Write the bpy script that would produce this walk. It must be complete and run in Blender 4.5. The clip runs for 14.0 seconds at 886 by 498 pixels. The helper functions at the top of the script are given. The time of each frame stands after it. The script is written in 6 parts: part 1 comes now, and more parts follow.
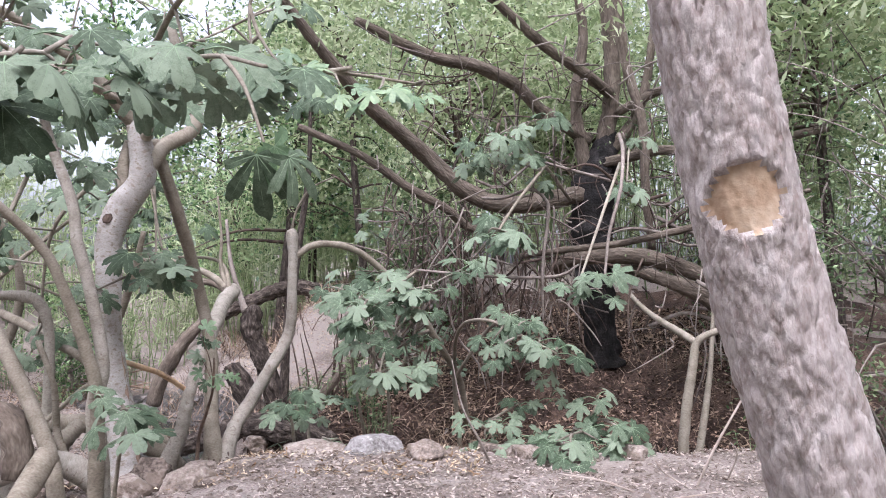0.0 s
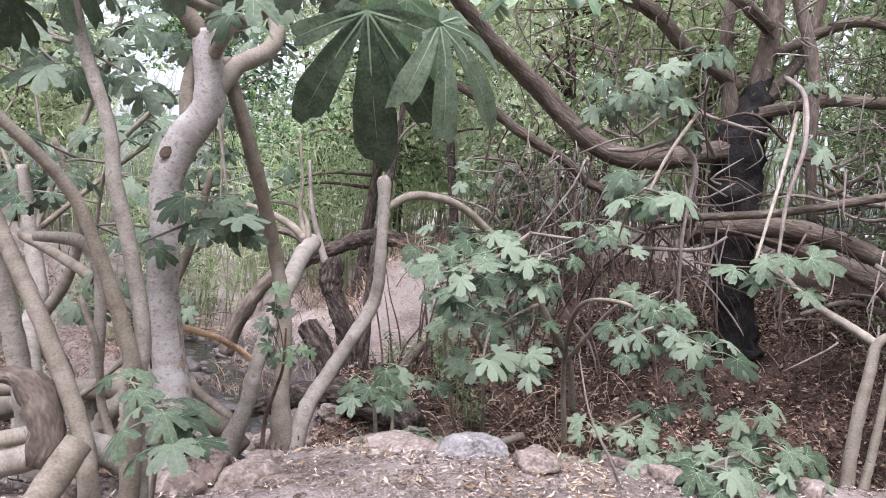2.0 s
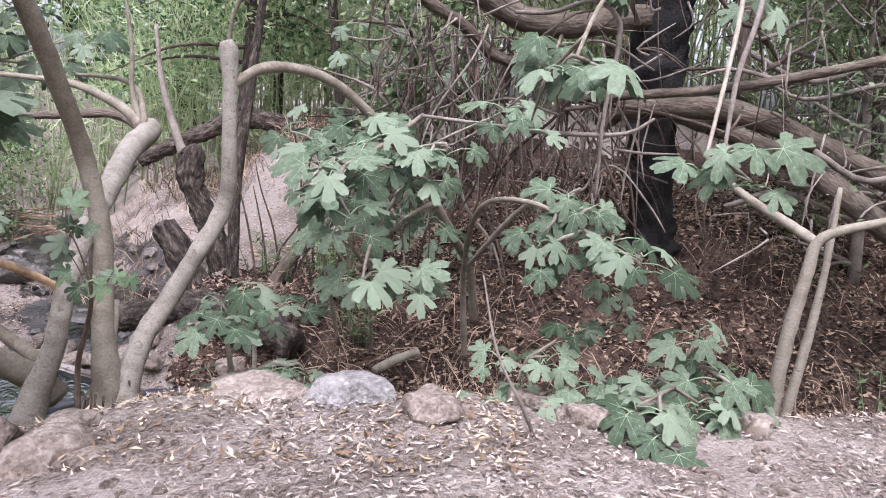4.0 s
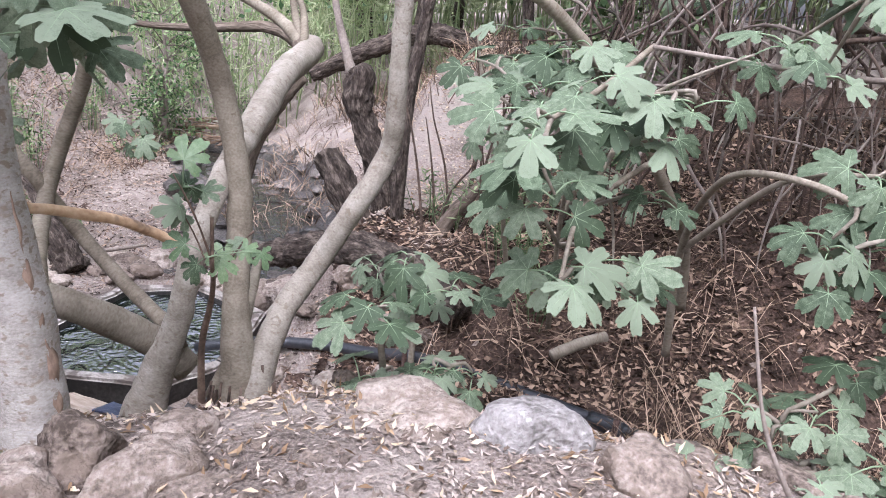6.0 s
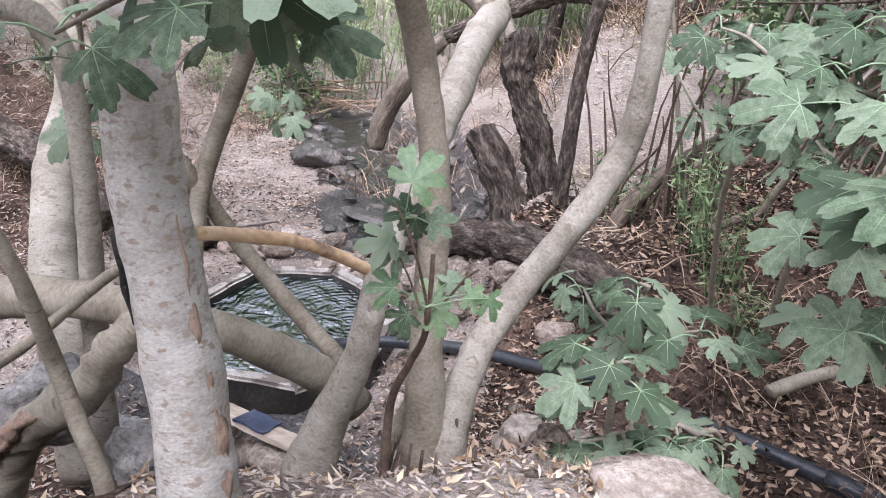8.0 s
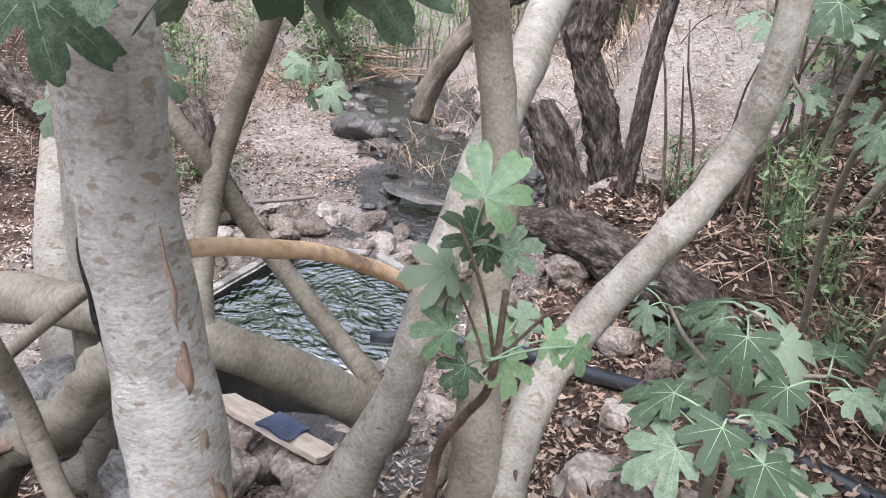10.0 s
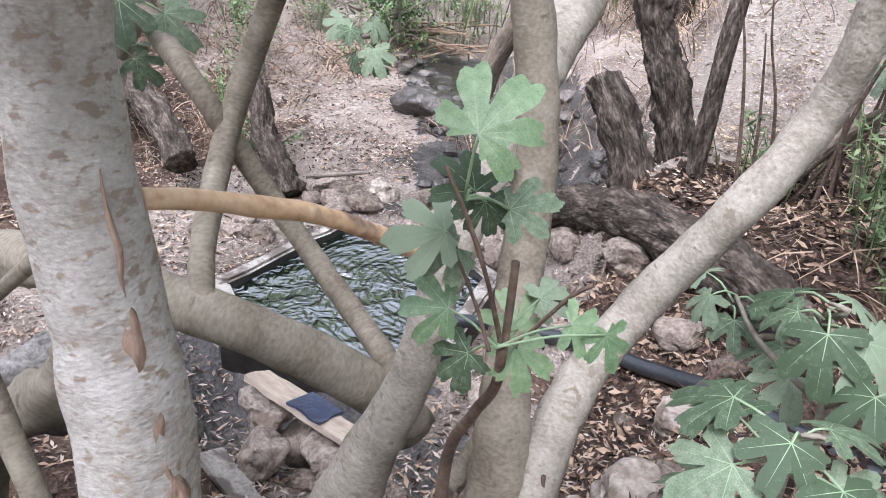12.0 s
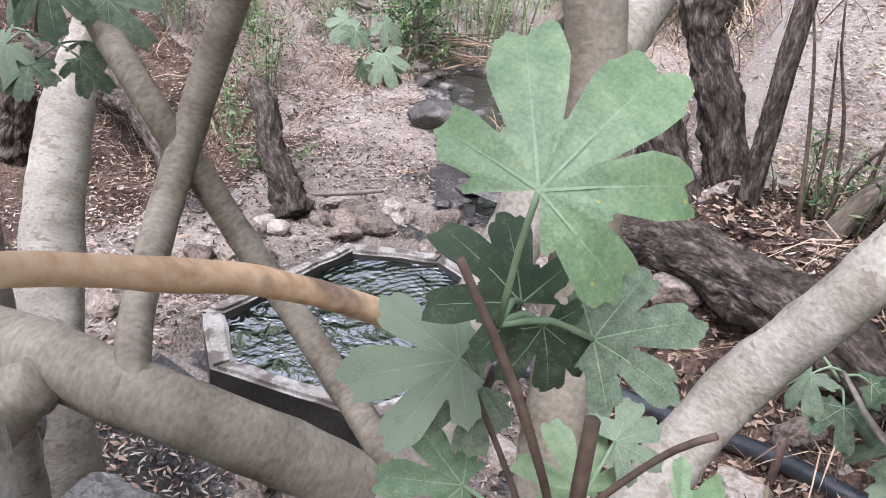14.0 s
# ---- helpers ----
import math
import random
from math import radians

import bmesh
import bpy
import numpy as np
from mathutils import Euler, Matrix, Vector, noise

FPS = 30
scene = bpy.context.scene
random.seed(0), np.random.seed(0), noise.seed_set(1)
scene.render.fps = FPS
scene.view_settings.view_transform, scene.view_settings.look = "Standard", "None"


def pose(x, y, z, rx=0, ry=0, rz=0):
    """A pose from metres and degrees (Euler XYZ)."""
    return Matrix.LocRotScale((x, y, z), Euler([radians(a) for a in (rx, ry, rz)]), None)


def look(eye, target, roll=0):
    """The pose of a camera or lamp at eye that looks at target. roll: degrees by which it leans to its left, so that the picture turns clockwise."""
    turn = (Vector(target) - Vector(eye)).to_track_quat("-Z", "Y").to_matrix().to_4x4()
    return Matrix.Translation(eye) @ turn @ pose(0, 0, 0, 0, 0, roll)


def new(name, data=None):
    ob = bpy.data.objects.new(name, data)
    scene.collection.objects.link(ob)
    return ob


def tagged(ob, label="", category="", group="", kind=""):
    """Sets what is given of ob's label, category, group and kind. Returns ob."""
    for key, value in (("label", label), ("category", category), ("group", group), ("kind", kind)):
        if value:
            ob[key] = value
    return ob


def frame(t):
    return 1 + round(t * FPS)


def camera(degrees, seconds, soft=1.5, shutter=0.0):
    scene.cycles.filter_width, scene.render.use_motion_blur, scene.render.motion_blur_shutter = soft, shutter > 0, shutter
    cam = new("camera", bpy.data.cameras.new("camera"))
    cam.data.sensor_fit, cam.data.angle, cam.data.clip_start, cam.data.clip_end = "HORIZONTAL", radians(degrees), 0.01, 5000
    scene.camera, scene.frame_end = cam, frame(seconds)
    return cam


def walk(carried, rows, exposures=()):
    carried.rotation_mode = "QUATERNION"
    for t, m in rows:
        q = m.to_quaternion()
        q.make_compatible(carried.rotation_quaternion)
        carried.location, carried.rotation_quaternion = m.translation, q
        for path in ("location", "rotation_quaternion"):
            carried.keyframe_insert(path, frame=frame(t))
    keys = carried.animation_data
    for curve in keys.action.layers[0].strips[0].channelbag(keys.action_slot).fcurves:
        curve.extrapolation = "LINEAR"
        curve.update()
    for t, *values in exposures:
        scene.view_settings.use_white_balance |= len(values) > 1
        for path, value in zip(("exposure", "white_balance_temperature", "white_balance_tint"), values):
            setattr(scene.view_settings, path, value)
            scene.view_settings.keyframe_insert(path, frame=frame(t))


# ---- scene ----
cam = camera(60.7, 14.0, soft=1.0)
PATH = [
    (0, (0.031, 0.555, 1.254), (0.026, 2.555, 1.293), 0.1),
    (0.5, (-0.076, 0.813, 1.264), (-0.283, 2.802, 1.301), 1.6),
    (1, (-0.132, 1.071, 1.284), (-0.479, 3.041, 1.292), 2.8),
    (1.5, (-0.184, 1.351, 1.31), (-0.512, 3.323, 1.279), 3.4),
    (2, (-0.258, 1.629, 1.321), (-0.465, 3.616, 1.22), 3.3),
    (2.5, (-0.248, 1.915, 1.294), (-0.334, 3.905, 1.116), 2.8),
    (2.7, (-0.242, 2.02, 1.321), (-0.249, 4.009, 1.107), 2.8),
    (4.8, (-0.203, 3.087, 1.312), (-0.121, 5.025, 0.827), 3.4),
    (5, (-0.226, 3.203, 1.325), (-0.228, 5.136, 0.813), 3.6),
    (5.5, (-0.296, 3.459, 1.332), (-0.504, 5.36, 0.745), 4.2),
    (6, (-0.429, 3.658, 1.334), (-0.759, 5.526, 0.698), 4.9),
    (6.5, (-0.626, 3.838, 1.314), (-1.055, 5.671, 0.639), 4.9),
    (7, (-0.801, 3.976, 1.294), (-1.332, 5.772, 0.594), 4.5),
    (7.5, (-0.934, 4.134, 1.283), (-1.5, 5.911, 0.56), 4.4),
    (7.7, (-0.99, 4.18, 1.284), (-1.545, 5.955, 0.548), 4.4),
    (9.8, (-1.23, 4.648, 1.216), (-1.848, 6.359, 0.384), 5.2),
    (10, (-1.271, 4.684, 1.197), (-1.904, 6.387, 0.361), 5.2),
    (10.5, (-1.352, 4.756, 1.177), (-2.04, 6.427, 0.319), 5.5),
    (11, (-1.357, 4.811, 1.12), (-2.11, 6.436, 0.231), 5.8),
    (11.5, (-1.281, 4.865, 1.066), (-2.085, 6.46, 0.166), 5.4),
    (12, (-1.252, 4.93, 1.064), (-2.038, 6.542, 0.179), 4.7),
    (12.5, (-1.346, 5.026, 1.001), (-2.107, 6.655, 0.126), 3.5),
    (13, (-1.447, 5.109, 0.993), (-2.208, 6.732, 0.107), 3.2),
    (13.5, (-1.429, 5.247, 0.939), (-2.225, 6.849, 0.046), 4.1),
    (14, (-1.464, 5.358, 0.932), (-2.304, 6.958, 0.076), 4.8),
]
walk(cam, [(t, look(eye, target, roll)) for t, eye, target, roll in PATH], [(0, 1.52, 5750, 22), (1.5, 1.58, 5750, 23), (2.5, 1.55, 5800, 25), (5, 1.7, 5700, 23), (7.5, 1.74, 5720, 21), (10, 1.84, 5680, 16), (12, 1.9, 5680, 17), (14, 1.84, 5700, 19)])

# ---- light ----
world = bpy.data.worlds.new("overcast_sky")
scene.world = world
world.use_nodes = True
wn = world.node_tree
sky = wn.nodes.new("ShaderNodeTexSky")
sky.sky_type = 'NISHITA'
sky.sun_disc = False
sky.sun_elevation = radians(58)
sky.sun_rotation = radians(200)
sky.dust_density = 5.0
sky.air_density = 1.0
sky.ozone_density = 1.0
wn.nodes["Background"].inputs["Strength"].default_value = 0.15
haze = wn.nodes.new("ShaderNodeHueSaturation")
haze.inputs["Saturation"].default_value = 0.22
wn.links.new(sky.outputs[0], haze.inputs["Color"])
wn.links.new(haze.outputs[0], wn.nodes["Background"].inputs["Color"])
sun_data = bpy.data.lights.new("sun", 'SUN')
sun_data.energy = 1.15
sun_data.angle = radians(24)
sun_data.color = (1.0, 0.96, 0.9)
sun = new("sun", sun_data)
sun.matrix_world = pose(0, 0, 30, 32, 0, 20)


# ---- materials ----
def mat(name, ramp, scale=3.0, fine=40.0, rough=0.85, bump=0.3, bump_scale=None, stretch=(1, 1, 1), vary=0.0,
        island=False, spots=None, spot_scale=5.0, spot_edge=0.62, translucent=0.0, dist=0.01, grain=False):
    """ramp: colours from dark to light; two scales of noise mix them. spots: a third colour in patches. grain: the pattern runs along the limb."""
    m = bpy.data.materials.new(name)
    m.use_nodes = True
    nt = m.node_tree
    n, l = nt.nodes, nt.links
    b = n["Principled BSDF"]
    tc = n.new("ShaderNodeTexCoord")
    mp = n.new("ShaderNodeMapping")
    mp.inputs["Scale"].default_value = stretch
    if grain:
        along = n.new("ShaderNodeAttribute")
        along.attribute_name = "grain"
        l.new(along.outputs["Vector"], mp.inputs["Vector"])
    else:
        l.new(tc.outputs["Object"], mp.inputs["Vector"])
    n1 = n.new("ShaderNodeTexNoise")
    n1.inputs["Scale"].default_value = scale
    n1.inputs["Detail"].default_value = 6
    n2 = n.new("ShaderNodeTexNoise")
    n2.inputs["Scale"].default_value = fine
    n2.inputs["Detail"].default_value = 5
    l.new(mp.outputs[0], n1.inputs["Vector"])
    l.new(mp.outputs[0], n2.inputs["Vector"])
    mix = n.new("ShaderNodeMath")
    mix.operation = 'MULTIPLY_ADD'
    mix.inputs[1].default_value = 0.55
    l.new(n1.outputs["Fac"], mix.inputs[0])
    half = n.new("ShaderNodeMath")
    half.operation = 'MULTIPLY'
    half.inputs[1].default_value = 0.45
    l.new(n2.outputs["Fac"], half.inputs[0])
    l.new(half.outputs[0], mix.inputs[2])
    fac = mix.outputs[0]
    if vary:
        src = n.new("ShaderNodeNewGeometry").outputs["Random Per Island"] if island else n.new("ShaderNodeObjectInfo").outputs["Random"]
        v = n.new("ShaderNodeMath")
        v.operation = 'MULTIPLY_ADD'
        v.inputs[1].default_value = vary
        l.new(src, v.inputs[0])
        sub = n.new("ShaderNodeMath")
        sub.operation = 'SUBTRACT'
        sub.inputs[1].default_value = vary / 2
        l.new(fac, sub.inputs[0])
        l.new(sub.outputs[0], v.inputs[2])
        fac = v.outputs[0]
    cr = n.new("ShaderNodeValToRGB")
    lo, hi = 0.32, 0.68
    cr.color_ramp.elements[0].position, cr.color_ramp.elements[1].position = lo, hi
    for i, c in enumerate(ramp):
        e = cr.color_ramp.elements[0] if i == 0 else cr.color_ramp.elements[-1] if i == len(ramp) - 1 else cr.color_ramp.elements.new(lo + (hi - lo) * i / (len(ramp) - 1))
        e.color = (*c, 1)
    l.new(fac, cr.inputs[0])
    col = cr.outputs[0]
    if spots:
        ns = n.new("ShaderNodeTexNoise")
        ns.inputs["Scale"].default_value = spot_scale
        ns.inputs["Detail"].default_value = 4
        l.new(mp.outputs[0], ns.inputs["Vector"])
        sr = n.new("ShaderNodeValToRGB")
        sr.color_ramp.elements[0].position, sr.color_ramp.elements[1].position = spot_edge - 0.05, spot_edge + 0.03
        l.new(ns.outputs["Fac"], sr.inputs[0])
        mx = n.new("ShaderNodeMix")
        mx.data_type = 'RGBA'
        l.new(sr.outputs[0], mx.inputs[0])
        l.new(col, mx.inputs[6])
        mx.inputs[7].default_value = (*spots, 1)
        col = mx.outputs[2]
    l.new(col, b.inputs["Base Color"])
    b.inputs["Roughness"].default_value = rough
    b.inputs["Specular IOR Level"].default_value = 0.5 if rough < 0.6 else 0.2
    if bump:
        bp = n.new("ShaderNodeBump")
        bp.inputs["Strength"].default_value = bump
        bp.inputs["Distance"].default_value = dist
        nb = n.new("ShaderNodeTexNoise")
        nb.inputs["Scale"].default_value = bump_scale or fine * 0.7
        nb.inputs["Detail"].default_value = 8
        l.new(mp.outputs[0], nb.inputs["Vector"])
        l.new(nb.outputs["Fac"], bp.inputs["Height"])
        l.new(bp.outputs[0], b.inputs["Normal"])
    if translucent:
        tr = n.new("ShaderNodeBsdfTranslucent")
        l.new(col, tr.inputs["Color"])
        ms = n.new("ShaderNodeMixShader")
        ms.inputs[0].default_value = translucent
        l.new(b.outputs[0], ms.inputs[1])
        l.new(tr.outputs[0], ms.inputs[2])
        l.new(ms.outputs[0], n["Material Output"].inputs["Surface"])
    return m


M_ground = mat("leaf_strewn_soil", [(0.085, 0.066, 0.055), (0.24, 0.198, 0.17), (0.42, 0.365, 0.325)], 2.2, 55, 0.95, 1.0, 60, dist=0.03,
               spots=(0.32, 0.275, 0.24), spot_scale=0.9, spot_edge=0.58)
M_duff = mat("brown_leaf_mould", [(0.02, 0.013, 0.01), (0.075, 0.049, 0.037), (0.19, 0.13, 0.098)], 3, 50, 0.95, 1.0, 50, dist=0.03)
M_mud = mat("wet_dark_mud", [(0.012, 0.011, 0.01), (0.042, 0.037, 0.034), (0.11, 0.098, 0.09)], 4, 50, 0.4, 1.0, 30, dist=0.03)
M_tarp = mat("dark_blue_plastic", [(0.02, 0.026, 0.05), (0.035, 0.045, 0.085), (0.08, 0.095, 0.15)], 8, 50, 0.4, 0.6, 30, dist=0.01)
M_board = mat("weathered_pale_board", [(0.26, 0.205, 0.16), (0.42, 0.345, 0.275), (0.56, 0.48, 0.40)], 5, 60, 0.85, 0.5, 40, (0.25, 1, 1), dist=0.006)
M_bark_fig = mat("smooth_olive_fig_bark", [(0.13, 0.108, 0.078), (0.225, 0.195, 0.148), (0.31, 0.278, 0.222)], 7, 70, 0.72, 0.55, 45, (0.8, 0.8, 1.7), dist=0.006,
                 vary=0.16, spots=(0.16, 0.128, 0.094), spot_scale=26, spot_edge=0.68, grain=True)
M_bark_pale = mat("pale_fig_bark", [(0.24, 0.215, 0.185), (0.375, 0.348, 0.312), (0.49, 0.465, 0.43)], 9, 90, 0.8, 0.8, 60, (0.75, 0.75, 1.7), dist=0.006,
                  spots=(0.265, 0.222, 0.175), spot_scale=32, spot_edge=0.61, grain=True)
M_bark_mid = mat("grey_lichened_fig_bark", [(0.17, 0.147, 0.115), (0.275, 0.246, 0.202), (0.38, 0.35, 0.30)], 8, 80, 0.78, 0.7, 50, (0.75, 0.75, 1.7), dist=0.006,
                 spots=(0.2, 0.168, 0.13), spot_scale=30, spot_edge=0.63, grain=True)
M_bark_rough = mat("rough_brown_bark", [(0.010, 0.008, 0.007), (0.058, 0.045, 0.036), (0.19, 0.157, 0.13)], 24, 90, 0.95, 1.0, 34, (1, 1, 0.38), dist=0.05, grain=True)
M_bough = mat("brown_willow_bark", [(0.05, 0.039, 0.03), (0.125, 0.10, 0.077), (0.23, 0.192, 0.152)], 16, 80, 0.95, 1.0, 50, (1, 1, 0.3), dist=0.018, grain=True)
M_fig_twig = mat("grey_fig_twig", [(0.12, 0.10, 0.075), (0.21, 0.185, 0.145), (0.30, 0.27, 0.22)], 8, 60, 0.75, 0.3, 50, vary=0.2, island=True)
M_bark_plated = mat("plated_reddish_bark", [(0.25, 0.19, 0.165), (0.47, 0.405, 0.37), (0.64, 0.58, 0.545)], 60, 200, 0.95, 1.0, 130, (1, 1, 0.45), dist=0.005)
M_burnt = mat("charred_wood", [(0.006, 0.006, 0.006), (0.02, 0.018, 0.017), (0.05, 0.045, 0.042)], 8, 60, 0.9, 0.8, 40, dist=0.02)
M_peeled = mat("peeled_tan_wood", [(0.34, 0.21, 0.12), (0.52, 0.36, 0.22), (0.62, 0.47, 0.32)], 8, 60, 0.7, 0.3, 40, (0.3, 1, 1),
               spots=(0.20, 0.14, 0.10), spot_scale=9, spot_edge=0.66)
M_scar = mat("bared_orange_bark", [(0.15, 0.105, 0.078), (0.25, 0.175, 0.128), (0.36, 0.27, 0.205)], 20, 90, 0.85, 0.8, 70, (1, 1, 0.5), dist=0.006)
M_cut = mat("fresh_cut_wood", [(0.36, 0.23, 0.14), (0.52, 0.38, 0.26), (0.62, 0.50, 0.37)], 14, 90, 0.85, 0.3, 60)
M_twig = mat("grey_dry_twig", [(0.10, 0.083, 0.07), (0.2, 0.168, 0.142), (0.30, 0.257, 0.222)], 8, 60, 0.9, 0.3, 50, vary=0.3, island=True)
M_twig_brown = mat("brown_vine", [(0.03, 0.021, 0.016), (0.085, 0.06, 0.046), (0.16, 0.12, 0.095)], 8, 60, 0.9, 0.3, 50, vary=0.3, island=True)
M_shoot = mat("red_brown_shoot", [(0.06, 0.044, 0.034), (0.12, 0.083, 0.062), (0.2, 0.148, 0.11)], 10, 60, 0.8, 0.2, 50)
M_fig = mat("fig_leaf_green", [(0.052, 0.078, 0.043), (0.112, 0.15, 0.092), (0.19, 0.235, 0.158)], 6, 40, 0.6, 0.2, 60, vary=0.5, translucent=0.14, dist=0.004,
            spots=(0.46, 0.49, 0.42), spot_scale=24, spot_edge=0.80)
M_fig_young = mat("young_fig_leaf_green", [(0.095, 0.16, 0.076), (0.155, 0.235, 0.118), (0.235, 0.315, 0.168)], 6, 40, 0.45, 0.2, 60, vary=0.3, translucent=0.2, dist=0.004,
                  spots=(0.42, 0.36, 0.08), spot_scale=9, spot_edge=0.74)
M_vein = mat("pale_leaf_vein", [(0.16, 0.235, 0.135), (0.22, 0.30, 0.18), (0.28, 0.36, 0.23)], 6, 40, 0.6, 0)
M_leafy = mat("small_green_leaves", [(0.04, 0.09, 0.03), (0.13, 0.23, 0.085), (0.29, 0.40, 0.18)], 1.0, 10, 0.45, 0, vary=0.75, island=True, translucent=0.4)
M_reed = mat("pale_reed_green", [(0.24, 0.31, 0.15), (0.37, 0.44, 0.23), (0.52, 0.57, 0.36)], 0.7, 10, 0.6, 0, vary=0.5, island=True, translucent=0.5)
M_weed = mat("weed_green", [(0.07, 0.115, 0.05), (0.15, 0.215, 0.10), (0.26, 0.325, 0.17)], 2, 10, 0.6, 0, vary=0.5, island=True, translucent=0.25)
M_litter = mat("dry_leaf_litter", [(0.028, 0.018, 0.013), (0.13, 0.083, 0.058), (0.34, 0.245, 0.175)], 3, 20, 0.9, 0, vary=1.0, island=True)
M_litter_pale = mat("pale_willow_litter", [(0.13, 0.098, 0.078), (0.29, 0.235, 0.195), (0.44, 0.375, 0.32)], 3, 20, 0.9, 0, vary=0.8, island=True)
M_litter_yellow = mat("yellow_dry_leaves", [(0.20, 0.13, 0.075), (0.38, 0.275, 0.17), (0.54, 0.44, 0.31)], 3, 20, 0.85, 0, vary=0.8, island=True)
M_straw = mat("dry_grass_straw", [(0.07, 0.046, 0.032), (0.19, 0.13, 0.09), (0.40, 0.30, 0.215)], 3, 20, 0.9, 0, vary=0.7, island=True)
M_rock = mat("weathered_limestone", [(0.075, 0.058, 0.046), (0.25, 0.203, 0.168), (0.43, 0.375, 0.325)], 9, 50, 0.92, 1.0, 26, vary=0.25, dist=0.035,
             spots=(0.19, 0.15, 0.12), spot_scale=7, spot_edge=0.57)
M_rock_grey = mat("pale_grey_limestone", [(0.13, 0.118, 0.108), (0.28, 0.262, 0.248), (0.41, 0.39, 0.375)], 9, 50, 0.92, 1.0, 26, dist=0.035,
                  spots=(0.54, 0.53, 0.51), spot_scale=12, spot_edge=0.68)
M_rock_wet = mat("wet_creek_stone", [(0.02, 0.018, 0.016), (0.06, 0.052, 0.046), (0.15, 0.13, 0.115)], 6, 45, 0.45, 0.9, 30, vary=0.3, dist=0.02)
M_concrete = mat("grey_concrete", [(0.17, 0.15, 0.13), (0.31, 0.285, 0.255), (0.43, 0.40, 0.365)], 5, 60, 0.9, 0.8, 60, spots=(0.13, 0.11, 0.095), spot_scale=7, spot_edge=0.54)
M_dark_wall = mat("near_black_concrete", [(0.008, 0.007, 0.006), (0.02, 0.018, 0.015), (0.05, 0.044, 0.038)], 5, 40, 0.5, 0.6, 40)
M_pipe = mat("black_polyethylene", [(0.014, 0.016, 0.02), (0.022, 0.025, 0.03), (0.05, 0.05, 0.055)], 6, 50, 0.38, 0.1, 60)
M_steel = mat("rusty_steel", [(0.04, 0.03, 0.026), (0.09, 0.06, 0.05), (0.16, 0.11, 0.09)], 20, 80, 0.8, 0.3, 60)


def water(name, tint, scale, strength, rings=None, ior=1.4):
    m = bpy.data.materials.new(name)
    m.use_nodes = True
    n, l = m.node_tree.nodes, m.node_tree.links
    b = n["Principled BSDF"]
    b.inputs["Base Color"].default_value = (*tint, 1)
    b.inputs["Roughness"].default_value = 0.04
    b.inputs["IOR"].default_value = ior
    b.inputs["Specular IOR Level"].default_value = 1.0
    tc = n.new("ShaderNodeTexCoord")
    ns = n.new("ShaderNodeTexNoise")
    ns.inputs["Scale"].default_value = scale
    ns.inputs["Detail"].default_value = 3
    ns.inputs["Distortion"].default_value = 0.6
    l.new(tc.outputs["Object"], ns.inputs["Vector"])
    bp = n.new("ShaderNodeBump")
    bp.inputs["Strength"].default_value = strength
    bp.inputs["Distance"].default_value = 0.06 if rings else 0.03
    if rings:
        mp = n.new("ShaderNodeMapping")
        mp.inputs["Location"].default_value = (-rings[0], -rings[1], -rings[2])
        wv = n.new("ShaderNodeTexWave")
        wv.wave_type, wv.rings_direction = 'RINGS', 'SPHERICAL'
        wv.inputs["Scale"].default_value = 6.0
        wv.inputs["Distortion"].default_value = 1.0
        wv.inputs["Detail Scale"].default_value = 2.0
        l.new(tc.outputs["Object"], mp.inputs["Vector"])
        l.new(mp.outputs[0], wv.inputs["Vector"])
        ad = n.new("ShaderNodeMath")
        ad.operation = 'MULTIPLY_ADD'
        ad.inputs[1].default_value = 0.05
        l.new(wv.outputs["Fac"], ad.inputs[0])
        l.new(ns.outputs["Fac"], ad.inputs[2])
        l.new(ad.outputs[0], bp.inputs["Height"])
    else:
        l.new(ns.outputs["Fac"], bp.inputs["Height"])
    l.new(bp.outputs[0], b.inputs["Normal"])
    return m


M_pool = water("rippling_pool_water", (0.006, 0.011, 0.007), 7, 1.0, (-3.15, 8.75, -1.36), 2.3)
M_creek = water("shallow_creek_water", (0.014, 0.013, 0.011), 14, 0.9, None, 1.7)


# ---- mesh helpers ----
def mesh_from(name, verts, faces, materials, smooth=True, index=None):
    me = bpy.data.meshes.new(name)
    me.from_pydata(verts, [], faces)
    for m in materials if isinstance(materials, (list, tuple)) else [materials]:
        me.materials.append(m)
    if index is not None:
        me.polygons.foreach_set("material_index", index)
    me.polygons.foreach_set("use_smooth", [smooth] * len(faces))
    me.update()
    return me


def thing(name, label, category, at=(0, 0, 0), group="", kind=""):
    ob = new(name)
    ob.location = at
    return tagged(ob, label, category, group, kind)


def part(name, me, parent, label="", at=None):
    """Links a mesh as one object under a thing or a part; world coordinates unless at is given."""
    ob = new(name, me)
    ob.parent = parent
    if at is not None:
        ob.matrix_local = at
    elif parent is not None:
        ob.matrix_parent_inverse = parent_world(parent).inverted()
    return tagged(ob, label)


def parent_world(p):
    m = p.matrix_basis.copy()
    while p.parent:
        m = p.parent.matrix_basis @ p.matrix_parent_inverse @ m
        p = p.parent
    return m


